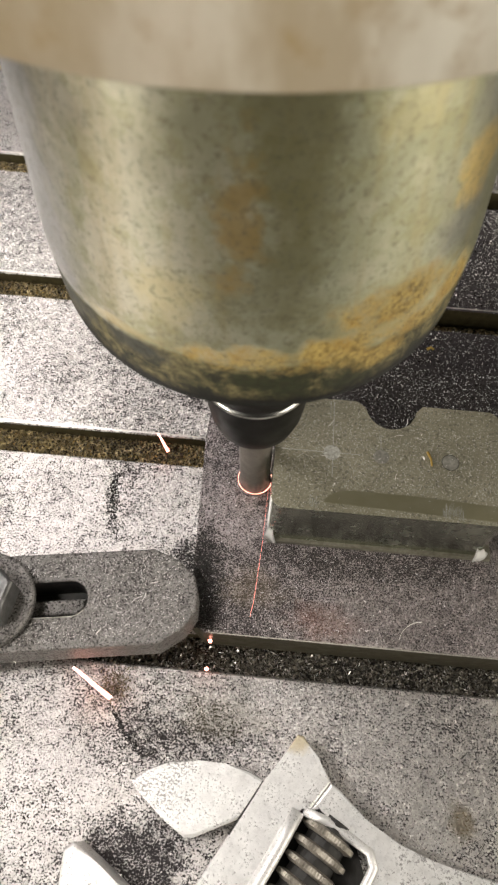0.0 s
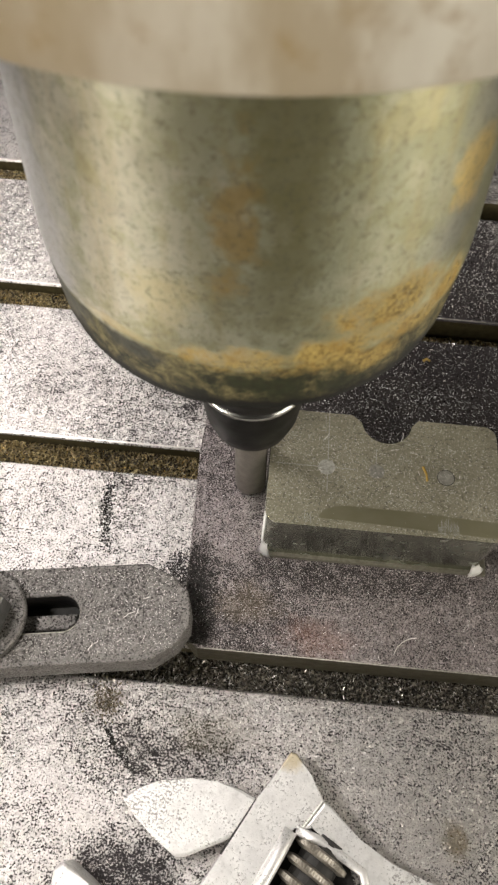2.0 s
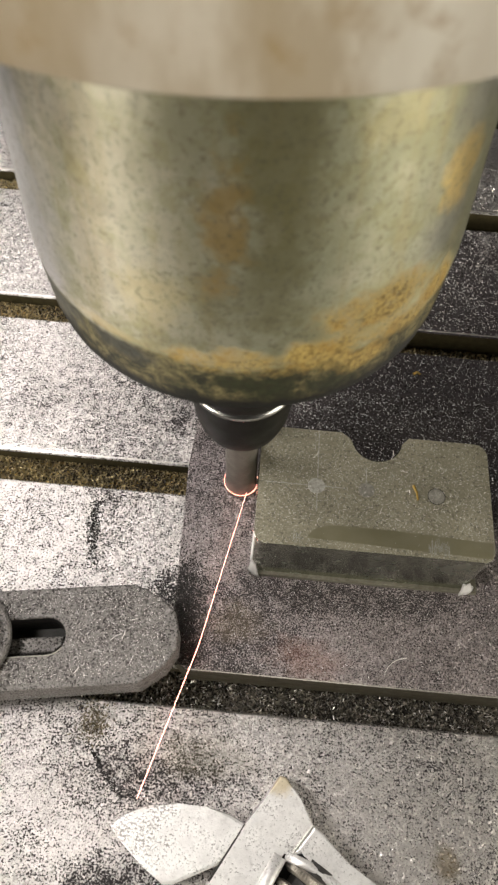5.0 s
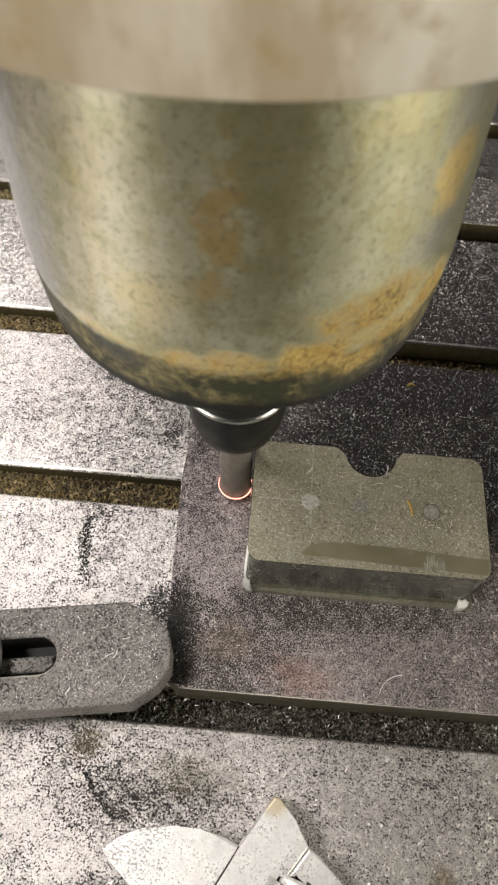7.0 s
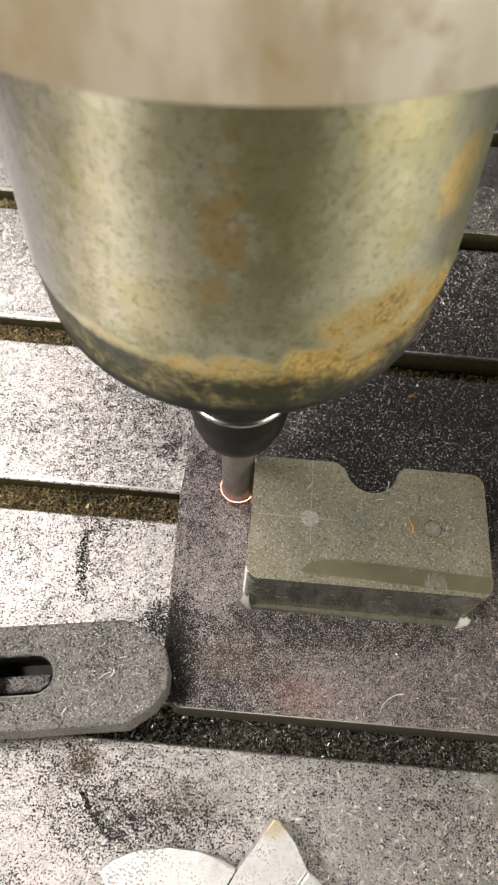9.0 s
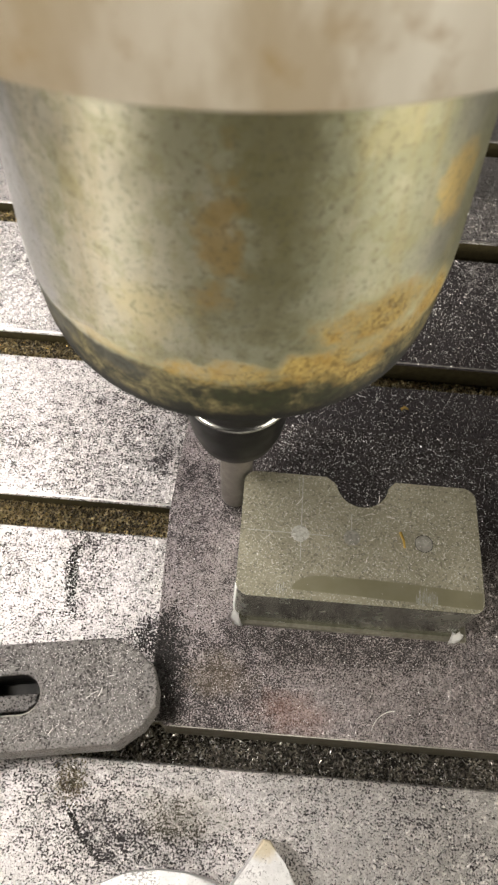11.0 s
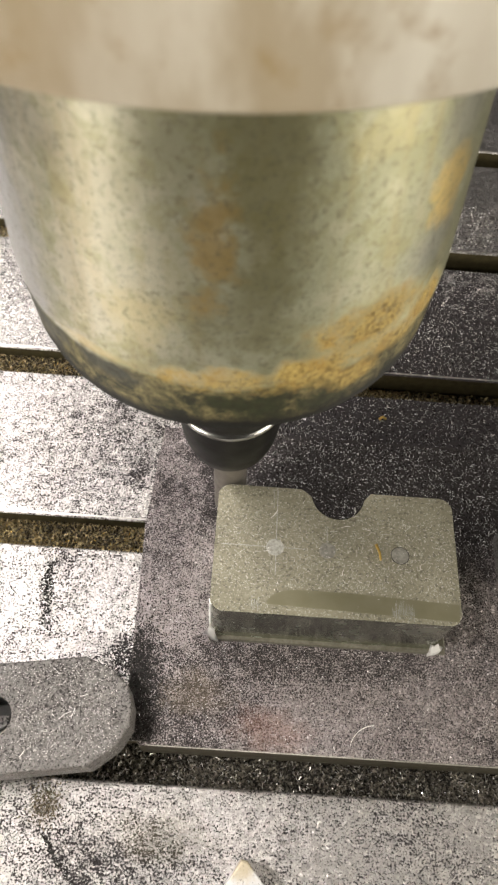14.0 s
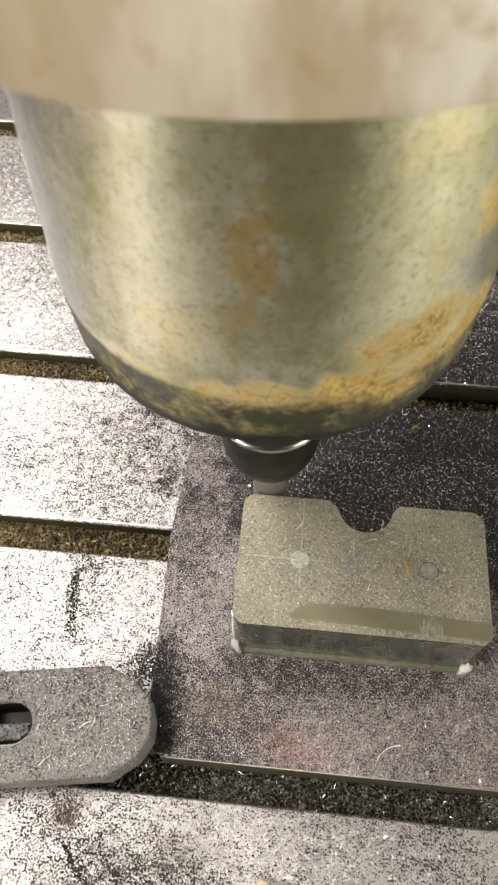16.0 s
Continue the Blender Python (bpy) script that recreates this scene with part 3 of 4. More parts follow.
def workpiece():
    block = rider("workpiece", 7.1, -0.4, PLATE_TOP)
    tagged(block, "ground steel block with rounded corners and a round notch", "workpiece")
    h = BLOCK_TOP - PLATE_TOP
    part("milled_sides", slab(block_outline(), 0.14, h - 0.003, 0.025), MIRROR, block, "mirror-bright milled sides")
    part("top_face", slab(block_outline(-0.006), h - 0.02, h, 0.004), GROUND, block, "dull ground top with chips")
    part("uncut_foot", slab([(-2.74, -1.60), (2.88, -1.60), (2.88, 1.56), (-2.74, 1.56)], 0.0, 0.14, 0.02), FOOT, block, "dull uncut foot")
    for x, r, metal, label in ((5.72, 0.2, PUNCHED, "round bright punched mark"), (6.9, 0.19, DOWEL, "faint round punched mark"), (8.54, 0.2, DOWEL, "round punched mark with a dark ring")):
        part("punched_mark", lathe([(h - 0.01, 0.0), (h - 0.01, r), (h + 0.004, r), (h + 0.006, r - 0.02), (h + 0.006, 0.0)], 40, x - 7.1, 0.03), metal, block, label)
    part("mark_rim", lathe([(h - 0.01, 0.195), (h + 0.008, 0.195), (h + 0.008, 0.208), (h - 0.01, 0.208)], 40, 1.44, 0.03), DARKOIL_SHADE, block, "dark oily ring")
    part("clean_patch", slab([(2.66, -1.40), (2.68, -1.02), (0.6, -0.93), (-0.8, -0.92)] + [(-0.8 + 0.72 * math.cos(radians(a)), -1.28 + 0.36 * math.sin(radians(a))) for a in range(105, 181, 15)], h - 0.004, h + 0.003), CLEAN, block, "wiped oily patch free of dust")
    # white shells and a strip stand in for lamp glints on the front corners
    for x, y, a0, a1, wide in ((-2.44, -1.2, 215, 265, 0.3), (2.43, -1.2, 268, 330, 0.3)):
        rng = random.Random(int(x * 10))
        bm, rows = bmesh.new(), []
        for k in range(5):
            z = 0.13 + 0.46 * k / 4
            rows.append([bm.verts.new(((x + (wide + 0.015 + 0.036 * (4 - k) + rng.uniform(0, 0.04)) * math.cos(radians(a))) * CM, (y + (wide + 0.015 + 0.036 * (4 - k) + rng.uniform(0, 0.04)) * math.sin(radians(a))) * CM, (z + rng.uniform(-0.03, 0.03)) * CM)) for a in (a0 + (a1 - a0) * i / 5 * (1 - 0.12 * k) for i in range(6))])
        for lower, upper in zip(rows, rows[1:]):
            for i in range(5):
                bm.faces.new((lower[i], lower[i + 1], upper[i + 1], upper[i]))
        bmesh.ops.solidify(bm, geom=bm.faces[:], thickness=0.02 * CM)
        part("corner_glint", bm, CORNER_GLINT, block, "white shell standing in for the lamp's glint on the corner", smooth=True)
    edge = [(-2.44 + r * math.cos(radians(a)), -1.2 + r * math.sin(radians(a))) for r, aa in ((0.322, (186, 198, 210)), (0.29, (210, 198, 186))) for a in aa]
    part("edge_glint", slab(edge, 0.25, h - 0.03), CORNER_GLINT, block, "white strip standing in for light caught by the corner")
    for x0, x1, y0, y1 in ((-1.365, -1.345, -0.62, 1.45), (-1.44, -1.43, 0.95, 1.45), (-0.215, -0.2, 0.2, 0.62), (-2.6, -0.7, 0.022, 0.038)):
        part("scribed_line", box(x0, x1, y0, y1, h, h + 0.004), PUNCHED, block)
    rng = random.Random(17)
    for x0, x1, n in ((1.2, 1.68, 20), (-1.86, -1.66, 6)):
        for k in range(n):
            x, y = x0 + (x1 - x0) * (k + rng.uniform(0.1, 0.6)) / n, rng.uniform(-1.46, -1.32)
            part("pale_stroke", box(x, x + rng.uniform(0.006, 0.014), y, y + rng.uniform(0.1, 0.36), h, h + 0.0055), PUNCHED, block, "pale rubbed stroke")
    slivers("block_litter", 2200, 7, lambda r: (r.uniform(-2.6, 2.6), r.uniform(-0.88, 0.9) if r.random() < 0.96 else r.uniform(-1.4, 0.5), h), (0.015, 0.06), 0.0055, SLIVER, block, "fine bright steel slivers on the block")
    slivers("needle_litter", 16, 27, lambda r: (r.uniform(-2.4, 2.4), r.uniform(-0.8, 1.2), h), (0.16, 0.3), 0.01, SLIVER, block, "long bright needles on the block")
    part("straw_chip", tube([(0.9, 0.25, h + 0.03), (0.97, 0.05, h + 0.05), (0.99, -0.12, h + 0.03)], 0.035, 0.025), GOLD, block, "curled straw-coloured chip")


PUNCHED = plain("pale_punched_steel", (0.60, 0.60, 0.55), 0.4, 0.45, 0.0009, 0.0001, (0.32, 0.315, 0.27))
DOWEL = plain("dull_punched_steel", (0.38, 0.37, 0.32), 0.5, 0.5, 0.0008, 0.00008)


# ---- strap clamp ----
def strap_clamp():
    clamp = rider("strap_clamp", 0.0, -4.15, PLATE_TOP, 8.5)
    tagged(clamp, "blackened steel strap clamp with slot resting on the plate", "clamp")
    low, high = 0.004, 1.03
    w = 1.08
    slot_r, s0, s1 = 0.4, -4.2, 0.0
    # two mirrored halves round the slot
    outer_low = [(-6.0, -w - 0.06), (1.98, -w - 0.06), (2.57, -0.8), (2.86, -0.42), (2.91, 0.0)]
    inner_low = [(s1 + slot_r, 0.0)] + arc(s1, 0.0, slot_r, 0, -90, 6)[1:] + [(s0, -slot_r)] + arc(s0, 0.0, slot_r, -90, -180, 6)[1:]
    lower = outer_low + inner_low + [(-6.0, 0.0)]
    outer_up = [(2.91, 0.0), (2.84, 0.38), (2.5, 0.76), (1.93, w), (-6.0, w), (-6.0, 0.0)]
    upper = outer_up + [(s0 - slot_r, 0.0)] + arc(s0, 0.0, slot_r, 180, 90, 6)[1:] + [(s1, slot_r)] + arc(s1, 0.0, slot_r, 90, 0, 6)[1:]
    bm = slab(lower, low, high)
    half = slab(upper, low, high)
    spare = bpy.data.meshes.new("spare")
    half.to_mesh(spare)
    half.free()
    bm.from_mesh(spare)
    bpy.data.meshes.remove(spare)
    bmesh.ops.remove_doubles(bm, verts=bm.verts, dist=1e-6)
    inside = [f for f in bm.faces if abs(f.normal.y) > 0.99 and all(abs(v.co.y) < 1e-7 for v in f.verts)]
    bmesh.ops.delete(bm, geom=inside, context="FACES")
    sharp = [e for e in bm.edges if len(e.link_faces) == 2 and e.calc_face_angle(0) > 0.8 and all(v.co.z > 0.5 * CM for v in e.verts)]
    bmesh.ops.bevel(bm, geom=sharp, offset=0.05 * CM, segments=2, profile=0.5, affect="EDGES", clamp_overlap=True)
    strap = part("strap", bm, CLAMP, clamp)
    strap.data.materials.append(DARKOIL_SHADE)
    # the slot's far wall is coloured black to paint its shade
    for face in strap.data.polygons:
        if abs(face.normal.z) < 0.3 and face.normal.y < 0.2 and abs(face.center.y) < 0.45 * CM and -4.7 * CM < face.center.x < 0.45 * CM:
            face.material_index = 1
    slivers("clamp_litter", 1150, 8, lambda r: (r.uniform(0.5, 2.6), r.uniform(-0.95, 0.95), high), (0.015, 0.055), 0.0065, SLIVER, clamp, "fine bright slivers on the clamp")
    slivers("clamp_litter", 800, 9, lambda r: (r.uniform(-2.5, 0.5), r.choice((-1, 1)) * r.uniform(0.5, 1.0), high), (0.015, 0.055), 0.0065, SLIVER, clamp, "fine bright slivers on the clamp")
    slivers("needle_litter", 7, 10, lambda r: (r.uniform(0.6, 2.2), r.uniform(-0.8, 0.8), high), (0.2, 0.35), 0.011, SLIVER, clamp, "bright needles on the clamp")
    # black fill deepens the slot's shade
    part("slot_shade_fill", box(-4.4, 0.3, -0.38, 0.38, -0.2, 0.12), DARKOIL_SHADE, clamp, "black fill standing in for shade in the slot")
    part("slot_ridge", slab([(-4.4, -0.31), (0.1, -0.31), (0.28, -0.16), (0.33, 0.04), (-4.4, 0.06)], 0.1, 0.78, 0.05), CLAMP, clamp, "grey dusty ridge in the slot")
    slivers("ridge_grit", 160, 12, lambda r: (r.uniform(-3, 0.3), r.uniform(-0.28, 0.04), 0.78), (0.02, 0.06), 0.03, DARKOIL_SHADE, clamp, "black grit on the ridge")
    # pale rod paints the light along the slot's near edge
    part("lit_slot_edge", tube([(-4.0, -0.425, high - 0.005), (-0.02, -0.425, high - 0.005)] + [(x, y, high - 0.005) for x, y in arc(0.0, 0.0, 0.425, -82, -40, 4)], 0.016, 0.012, 8), DOWEL, clamp, "pale rod standing in for light on the slot edge", smooth=True)
    part("washer", lathe([(high, 0.42), (high, 1.05), (high + 0.04, 1.1), (high + 0.2, 1.1), (high + 0.24, 1.05), (high + 0.24, 0.42)], 48, -1.85, 0.0), CLAMP, clamp)
    nut = [(-1.85 + 0.8 * math.cos(radians(a + 12)), 0.8 * math.sin(radians(a + 12))) for a in range(0, 360, 60)]
    part("hex_nut", slab(nut, high + 0.24, high + 0.95, 0.07, 2), NUT, clamp, "worn steel hexagon nut")
    part("stud", lathe([(-1.1, 0.0), (-1.1, 0.36), (high + 1.5, 0.36), (high + 1.56, 0.3), (high + 1.56, 0.0)], 24, -1.85, 0.0), CLAMP, clamp)
    part("heel_block", box(-5.8, -4.4, -0.9, 0.9, -PLATE_TOP, 0.0, 0.03), CLAMP, clamp)


def far_clamp():
    """The second clamp, of which only the nose comes into view beside the block."""
    clamp = rider("strap_clamp", 11.5, 0.6, PLATE_TOP)
    tagged(clamp, "grey steel clamp nose resting on the plate beside the block", "clamp")
    nose = [(0.0, -0.42), (0.42, -0.95), (2.4, -1.08), (2.4, 1.08), (0.5, 0.95), (0.0, 0.48)]
    part("strap", slab(nose, 0.004, 1.0, 0.06), CLAMP, clamp)


NUT = plain("worn_nut_steel", (0.25, 0.25, 0.245), 0.85, 0.35, 0.002, 0.00008)


# ---- adjustable wrench ----
def adjustable_wrench():
    wrench = rider("adjustable_wrench", 5.0, -8.5, 0.0)
    tagged(wrench, "satin chrome adjustable wrench lying on the dusty table", "wrench")

    def local(points):
        return [(x - 5.0, y + 8.5) for x, y in points]

    z0, z1 = 0.0, 1.12
    # strip beside the movable jaw, running up to the pointed nose
    strip = [(3.0, -10.3), (3.9, -10.3), (4.74, -9.25), (5.56, -7.86), (5.75, -7.95), (6.19, -7.36), (5.89, -6.87), (5.55, -6.47), (5.42, -6.45), (5.1, -6.95), (4.73, -7.45)]
    part("jaw_rail", slab(local(strip), z0, z1, 0.05), WRENCH, wrench)
    lip = [(4.0, -10.62, 1.14), (4.3, -10.1, 1.14), (4.85, -9.17, 1.14), (5.2, -8.55, 1.14), (5.5, -7.98, 1.14)]
    part("rail_lip", tube([(x - 5.0, y + 8.5, z) for x, y, z in lip], 0.16, 0.15, 12), WRENCH, wrench, "raised rounded window lip", smooth=True)
    lip = [(5.62, -7.96, 1.08), (6.1, -8.1, 1.07), (6.67, -8.4, 1.06), (7.05, -8.62, 1.06), (7.13, -8.9, 1.06), (6.92, -9.3, 1.06), (6.45, -10.05, 1.06)]
    part("window_lip", tube([(x - 5.0, y + 8.5, z) for x, y, z in lip], 0.1, 0.1, 10), WRENCH, wrench, "raised rounded window lip", smooth=True)
    # shoulder and handle
    body = [(5.75, -7.95), (6.0, -7.86), (6.7, -8.3), (7.1, -8.68), (7.2, -8.95), (7.0, -9.3), (6.4, -10.2), (5.0, -11.8), (7.0, -12.6), (10.0, -12.6), (16.0, -13.6), (16.2, -11.6), (12.0, -9.7), (9.81, -8.93), (8.37, -8.72), (7.65, -8.47), (6.92, -8.05), (6.42, -7.5), (6.2, -7.36)]
    part("handle", slab(local(body), z0 + 0.03, z1 - 0.04, 0.06), WRENCH, wrench)
    part("head_web", slab(local([(3.0, -10.3), (1.2, -10.9), (3.0, -12.6), (7.0, -12.6), (5.0, -11.8), (4.2, -10.5), (3.9, -10.3)]), z0 + 0.03, z1 - 0.04, 0.06), WRENCH, wrench)
    part("window_floor", slab(local([(4.74, -9.25), (5.7, -7.95), (6.9, -8.6), (7.1, -9.2), (5.6, -11.4), (4.3, -10.4)]), z0, 0.32), DARKOIL_SHADE, wrench, "black floor of the worm window")
    jaw = [(1.86, -7.69), (2.09, -7.95), (2.65, -8.39), (3.12, -8.68), (3.32, -8.67), (4.35, -8.19), (4.75, -7.52), (4.7, -7.42), (4.4, -7.29), (3.88, -7.19), (3.24, -7.17), (2.62, -7.25), (2.14, -7.46)]
    part("movable_jaw", slab(local(jaw), z0, z1 - 0.02, 0.07), WRENCH, wrench)
    fixed = [(0.85, -8.95), (0.66, -9.12), (0.7, -10.4), (1.4, -11.2), (3.0, -10.6), (2.5, -10.0), (1.9, -9.62), (1.35, -9.25)]
    part("fixed_jaw", slab(local(fixed), z0, z1, 0.07), WRENCH, wrench)
    part("joint_gap", tube([(-0.27, 1.04, z1 - 0.03), (-0.5, 0.66, z1 - 0.03), (-0.93, -0.05, z1 - 0.03)], 0.03, 0.035, 8), DARKOIL_SHADE, wrench, "dark oily gap beside the jaw")
    # knurled worm: axis along the rail, its turns running across
    ax = Vector((0.82, 1.39, 0)).normalized()
    across = Vector((ax.y, -ax.x, 0))
    mid = Vector((6.02 - 5.0, -8.75 + 8.5, 0.72))
    core = [tuple(mid + ax * v) for v in (-1.6, 0.75)]
    worm = part("worm", tube(core, 0.44, 0.44, 24), DARKOIL_SHADE, wrench, "oily worm screw")
    for k in range(-4, 2):
        centre = mid + ax * (0.37 * k + 0.02) + across * (-0.02 * k)
        bm, rings, n = bmesh.new(), [], 110
        for off, rad in ((-0.1, 0.5), (-0.05, 0.62), (0.05, 0.62), (0.1, 0.5)):
            ring = []
            for i in range(n):
                a = 2 * math.pi * i / n
                p = centre + ax * off + (across * math.cos(a) + Vector((0, 0, 1)) * math.sin(a)) * rad * (1.0 if i % 2 else 0.965)
                ring.append(bm.verts.new(p * CM))
            rings.append(ring)
        for a, b in zip(rings, rings[1:]):
            for i in range(n):
                bm.faces.new((a[i], a[(i + 1) % n], b[(i + 1) % n], b[i]))
        bm.faces.new(rings[0])
        bm.faces.new(rings[-1][::-1])
        bmesh.ops.recalc_face_normals(bm, faces=bm.faces)
        part("worm_ridge", bm, WORM, worm, "knurled steel ridge")


def loose_chips():
    for x, y, z, n, label in ((9.05, 5.28, 0.0, 0.22, "small straw-coloured chip lying on the table"), (5.8, 4.3, 0.0, 0.3, "rusty chip lying on the table")):
        chip = rider("metal_chip", x, y, z)
        tagged(chip, label, "chip")
        part("curl", tube([(-n / 2, 0, 0.05), (0, n * 0.3, 0.09), (n / 2, 0.02, 0.05)], 0.05, 0.035), GOLD, chip)


# ---- spindle ----
def spindle():
    lean = pose(0, 0, 0.014) @ pose(0, 0, 0, 0, -1.29, 0) @ pose(0, 0, -0.014)  # the head stands a little out of square
    nose = thing("spindle_nose", 0, 0, 0)
    nose.matrix_world = lean
    tagged(nose, "stained round steel spindle nose with rusty chamfer", "spindle")
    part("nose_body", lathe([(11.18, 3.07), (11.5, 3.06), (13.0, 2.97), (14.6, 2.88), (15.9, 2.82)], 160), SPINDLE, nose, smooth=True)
    part("chamfer", lathe([(8.95, 1.7), (8.95, 2.0), (9.0, 2.1), (9.5, 2.58), (9.9, 2.92), (10.03, 3.0), (10.2, 3.03), (11.18, 3.07)], 160), SPINDLE, nose, "rounded lower edge with rust, oil and a darkened underside", smooth=True)
    part("end_face", lathe([(8.96, 1.0), (8.95, 1.71)], 96), BLACK, nose)
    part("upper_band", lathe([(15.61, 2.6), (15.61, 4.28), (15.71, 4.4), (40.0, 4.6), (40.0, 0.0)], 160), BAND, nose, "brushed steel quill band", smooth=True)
    holder = thing("tool_holder", 0, 0, 0)
    holder.matrix_world = lean
    tagged(holder, "black tool holder with bright ring in the spindle", "tool holder")
    part("taper", lathe([(4.45, 0.0), (4.45, 0.5), (4.52, 0.68), (4.75, 0.88), (5.2, 1.0), (5.9, 1.08), (6.4, 1.1)], 96), BLACK, holder, smooth=True)
    part("bright_ring", lathe([(6.4, 1.06), (6.42, 1.12), (6.5, 1.15), (6.58, 1.12), (6.6, 1.06)], 96), CHROME, holder, "polished ring", smooth=True)
    part("collar", lathe([(6.6, 1.06), (6.7, 1.15), (7.6, 1.3), (9.2, 1.3)], 96), BLACK, holder, smooth=True)
    mill = thing("end_mill", 0, 0, 0)
    mill.matrix_world = lean
    tagged(mill, "grey carbide end mill cutting along the block", "end mill")
    r = 0.4
    part("shank", lathe([(3.6, r), (5.0, r)], 48), CARBIDE, mill, smooth=True)
    flute = bmesh.new()
    steps, turns = 44, 36
    rings = []
    for k in range(turns + 1):
        z = 1.42 + (3.62 - 1.42) * k / turns
        ring = []
        for i in range(steps):
            a = 2 * math.pi * i / steps
            lobe = (math.cos(4 * a + 1.0) * 0.5 + 0.5) ** 0.35
            rr = r * (0.965 + 0.035 * lobe)
            b = a + 1.5 * (z - 1.42)
            ring.append(flute.verts.new((rr * math.cos(b) * CM, rr * math.sin(b) * CM, z * CM)))
        rings.append(ring)
    for a, b in zip(rings, rings[1:]):
        for i in range(steps):
            flute.faces.new((a[i], a[(i + 1) % steps], b[(i + 1) % steps], b[i]))
    flute.faces.new(rings[0][::-1])
    part("fluted_tip", flute, CARBIDE, mill)
    return mill


room()
machine_table()
fixture_plate()
workpiece()
strap_clamp()
far_clamp()
adjustable_wrench()
loose_chips()
MILL = spindle()

# ---- sparks ----
SPARKS = []


def spark(t, material, r, *points):
    """A glowing chip's streak that flies at t and then drops among the chips."""
    start = points[0]
    ob = thing("spark", *start)
    tagged(ob, "glowing hot chip flying off the cutter", "spark", "sparks from the cutter")
    path = [tuple(a - b for a, b in zip(p, start)) for p in points]
    if len(path) == 1:
        part("glow", lathe([(-r, 0.0), (-0.7 * r, 0.7 * r), (0.0, r), (0.7 * r, 0.7 * r), (r, 0.0)], 12), material, ob)
    else:
        r *= 0.7 if material is EMBER else 0.62 if r < 0.024 else 1.0  # long thin streaks are the finest
        part("glow", tube(path, r * 0.5, r), material, ob)
    SPARKS.append((ob, t, start))


def hot_ring():
    """The red-hot chip swept round the cutter's tip."""
    ring = thing("hot_chip_ring", 0, 0, 1.45)
    tagged(ring, "thin red-hot chip curled round the cutter tip", "hot chip")
    turn = [(0.44 * math.cos(radians(a)), 0.44 * math.sin(radians(a)), 0.0) for a in range(-200, 21, 10)]
    part("glow", tube(turn, 0.008, 0.017), RING, ring)
    return ring


RING = glow("red_hot_ring", (1.0, 0.4, 0.3), 3.0)
spark(0.0, HOT, 0.0450, (-2.90, 1.70, 0.30), (-2.54, 1.18, 0.25))
spark(0.0, HOT, 0.0550, (-3.84, -5.06, 1.00), (-2.93, -5.61, 0.60))
spark(0.0, EMBER, 0.0060, (0.37, -0.21, 1.50), (0.33, -1.72, 1.45), (0.24, -3.13, 1.35), (0.18, -3.57, 1.30))
spark(0.0, HOT, 0.0500, (-0.74, -4.08, 0.60))
spark(0.0, HOT, 0.0500, (-0.77, -4.69, 0.30))
spark(0.5, EMBER, 0.0090, (0.37, -0.52, 1.60), (0.25, -2.60, 1.50), (-0.06, -4.36, 1.40))
spark(0.5, HOT, 0.0220, (-0.06, -4.36, 1.40), (-0.31, -6.90, 1.30), (-0.64, -9.18, 1.25))
spark(0.5, HOT, 0.0180, (0.24, -2.88, 1.50), (0.04, -4.74, 1.40), (-0.07, -6.88, 1.30), (-0.18, -8.85, 1.25))
spark(1.5, HOT, 0.0300, (-2.38, -2.95, 2.30), (-1.74, -2.65, 2.30), (-0.83, -2.26, 2.20))
spark(1.5, HOT, 0.0500, (-1.01, -2.63, 1.30))
spark(3.0, HOT, 0.0180, (0.15, -0.18, 1.60), (-0.02, -0.36, 1.50), (-0.66, -1.59, 1.40), (-1.18, -2.05, 1.30))
spark(3.0, HOT, 0.0200, (0.32, -0.08, 1.60), (0.36, -2.78, 1.50), (0.33, -5.02, 1.40), (0.37, -7.40, 1.30))
spark(6.5, HOT, 0.0180, (0.35, -0.59, 1.60), (0.08, -3.09, 1.50), (-0.30, -5.19, 1.40), (-0.69, -7.84, 1.25))
spark(6.5, EMBER, 0.0060, (0.29, -0.75, 1.60), (0.01, -3.76, 1.45), (-0.23, -5.42, 1.35))
spark(7.5, HOT, 0.0180, (0.31, -0.33, 1.60), (-2.40, -0.86, 1.30), (-4.75, -1.26, 0.80))
spark(7.5, EMBER, 0.0110, (0.19, -0.59, 1.60), (-0.20, -1.81, 1.50), (-0.74, -3.39, 1.40), (-1.03, -4.86, 1.40))
spark(7.5, EMBER, 0.0110, (-1.03, -4.86, 1.40), (-0.47, -5.78, 1.35), (-0.21, -6.46, 1.30), (0.55, -7.77, 1.25))
spark(7.5, EMBER, 0.0110, (0.07, -3.60, 1.40), (0.02, -5.63, 1.35), (-0.11, -7.98, 1.30))
spark(8.0, HOT, 0.1100, (-1.43, -0.22, 4.00), (-1.36, -3.22, 3.40))
spark(8.5, EMBER, 0.0070, (0.32, -0.67, 1.60), (-0.06, -1.95, 1.50))
spark(8.5, HOT, 0.0200, (-0.06, -1.95, 1.50), (-0.36, -3.16, 1.40))
spark(8.5, HOT, 0.0600, (-1.08, -3.42, 1.30))
spark(8.5, HOT, 0.0300, (-4.08, -6.32, 2.30), (-3.30, -5.58, 2.30))
spark(0.2, EMBER, 0.0080, (0.11, -0.80, 1.50), (0.28, -4.12, 1.40), (0.39, -6.57, 1.30))
spark(0.2, HOT, 0.0300, (-0.34, -2.13, 1.50), (-0.61, -2.88, 1.40), (-0.99, -3.40, 1.30))
spark(0.2, EMBER, 0.0200, (-0.98, -3.45, 1.50), (-1.37, -3.90, 1.40), (-1.75, -4.34, 1.30))
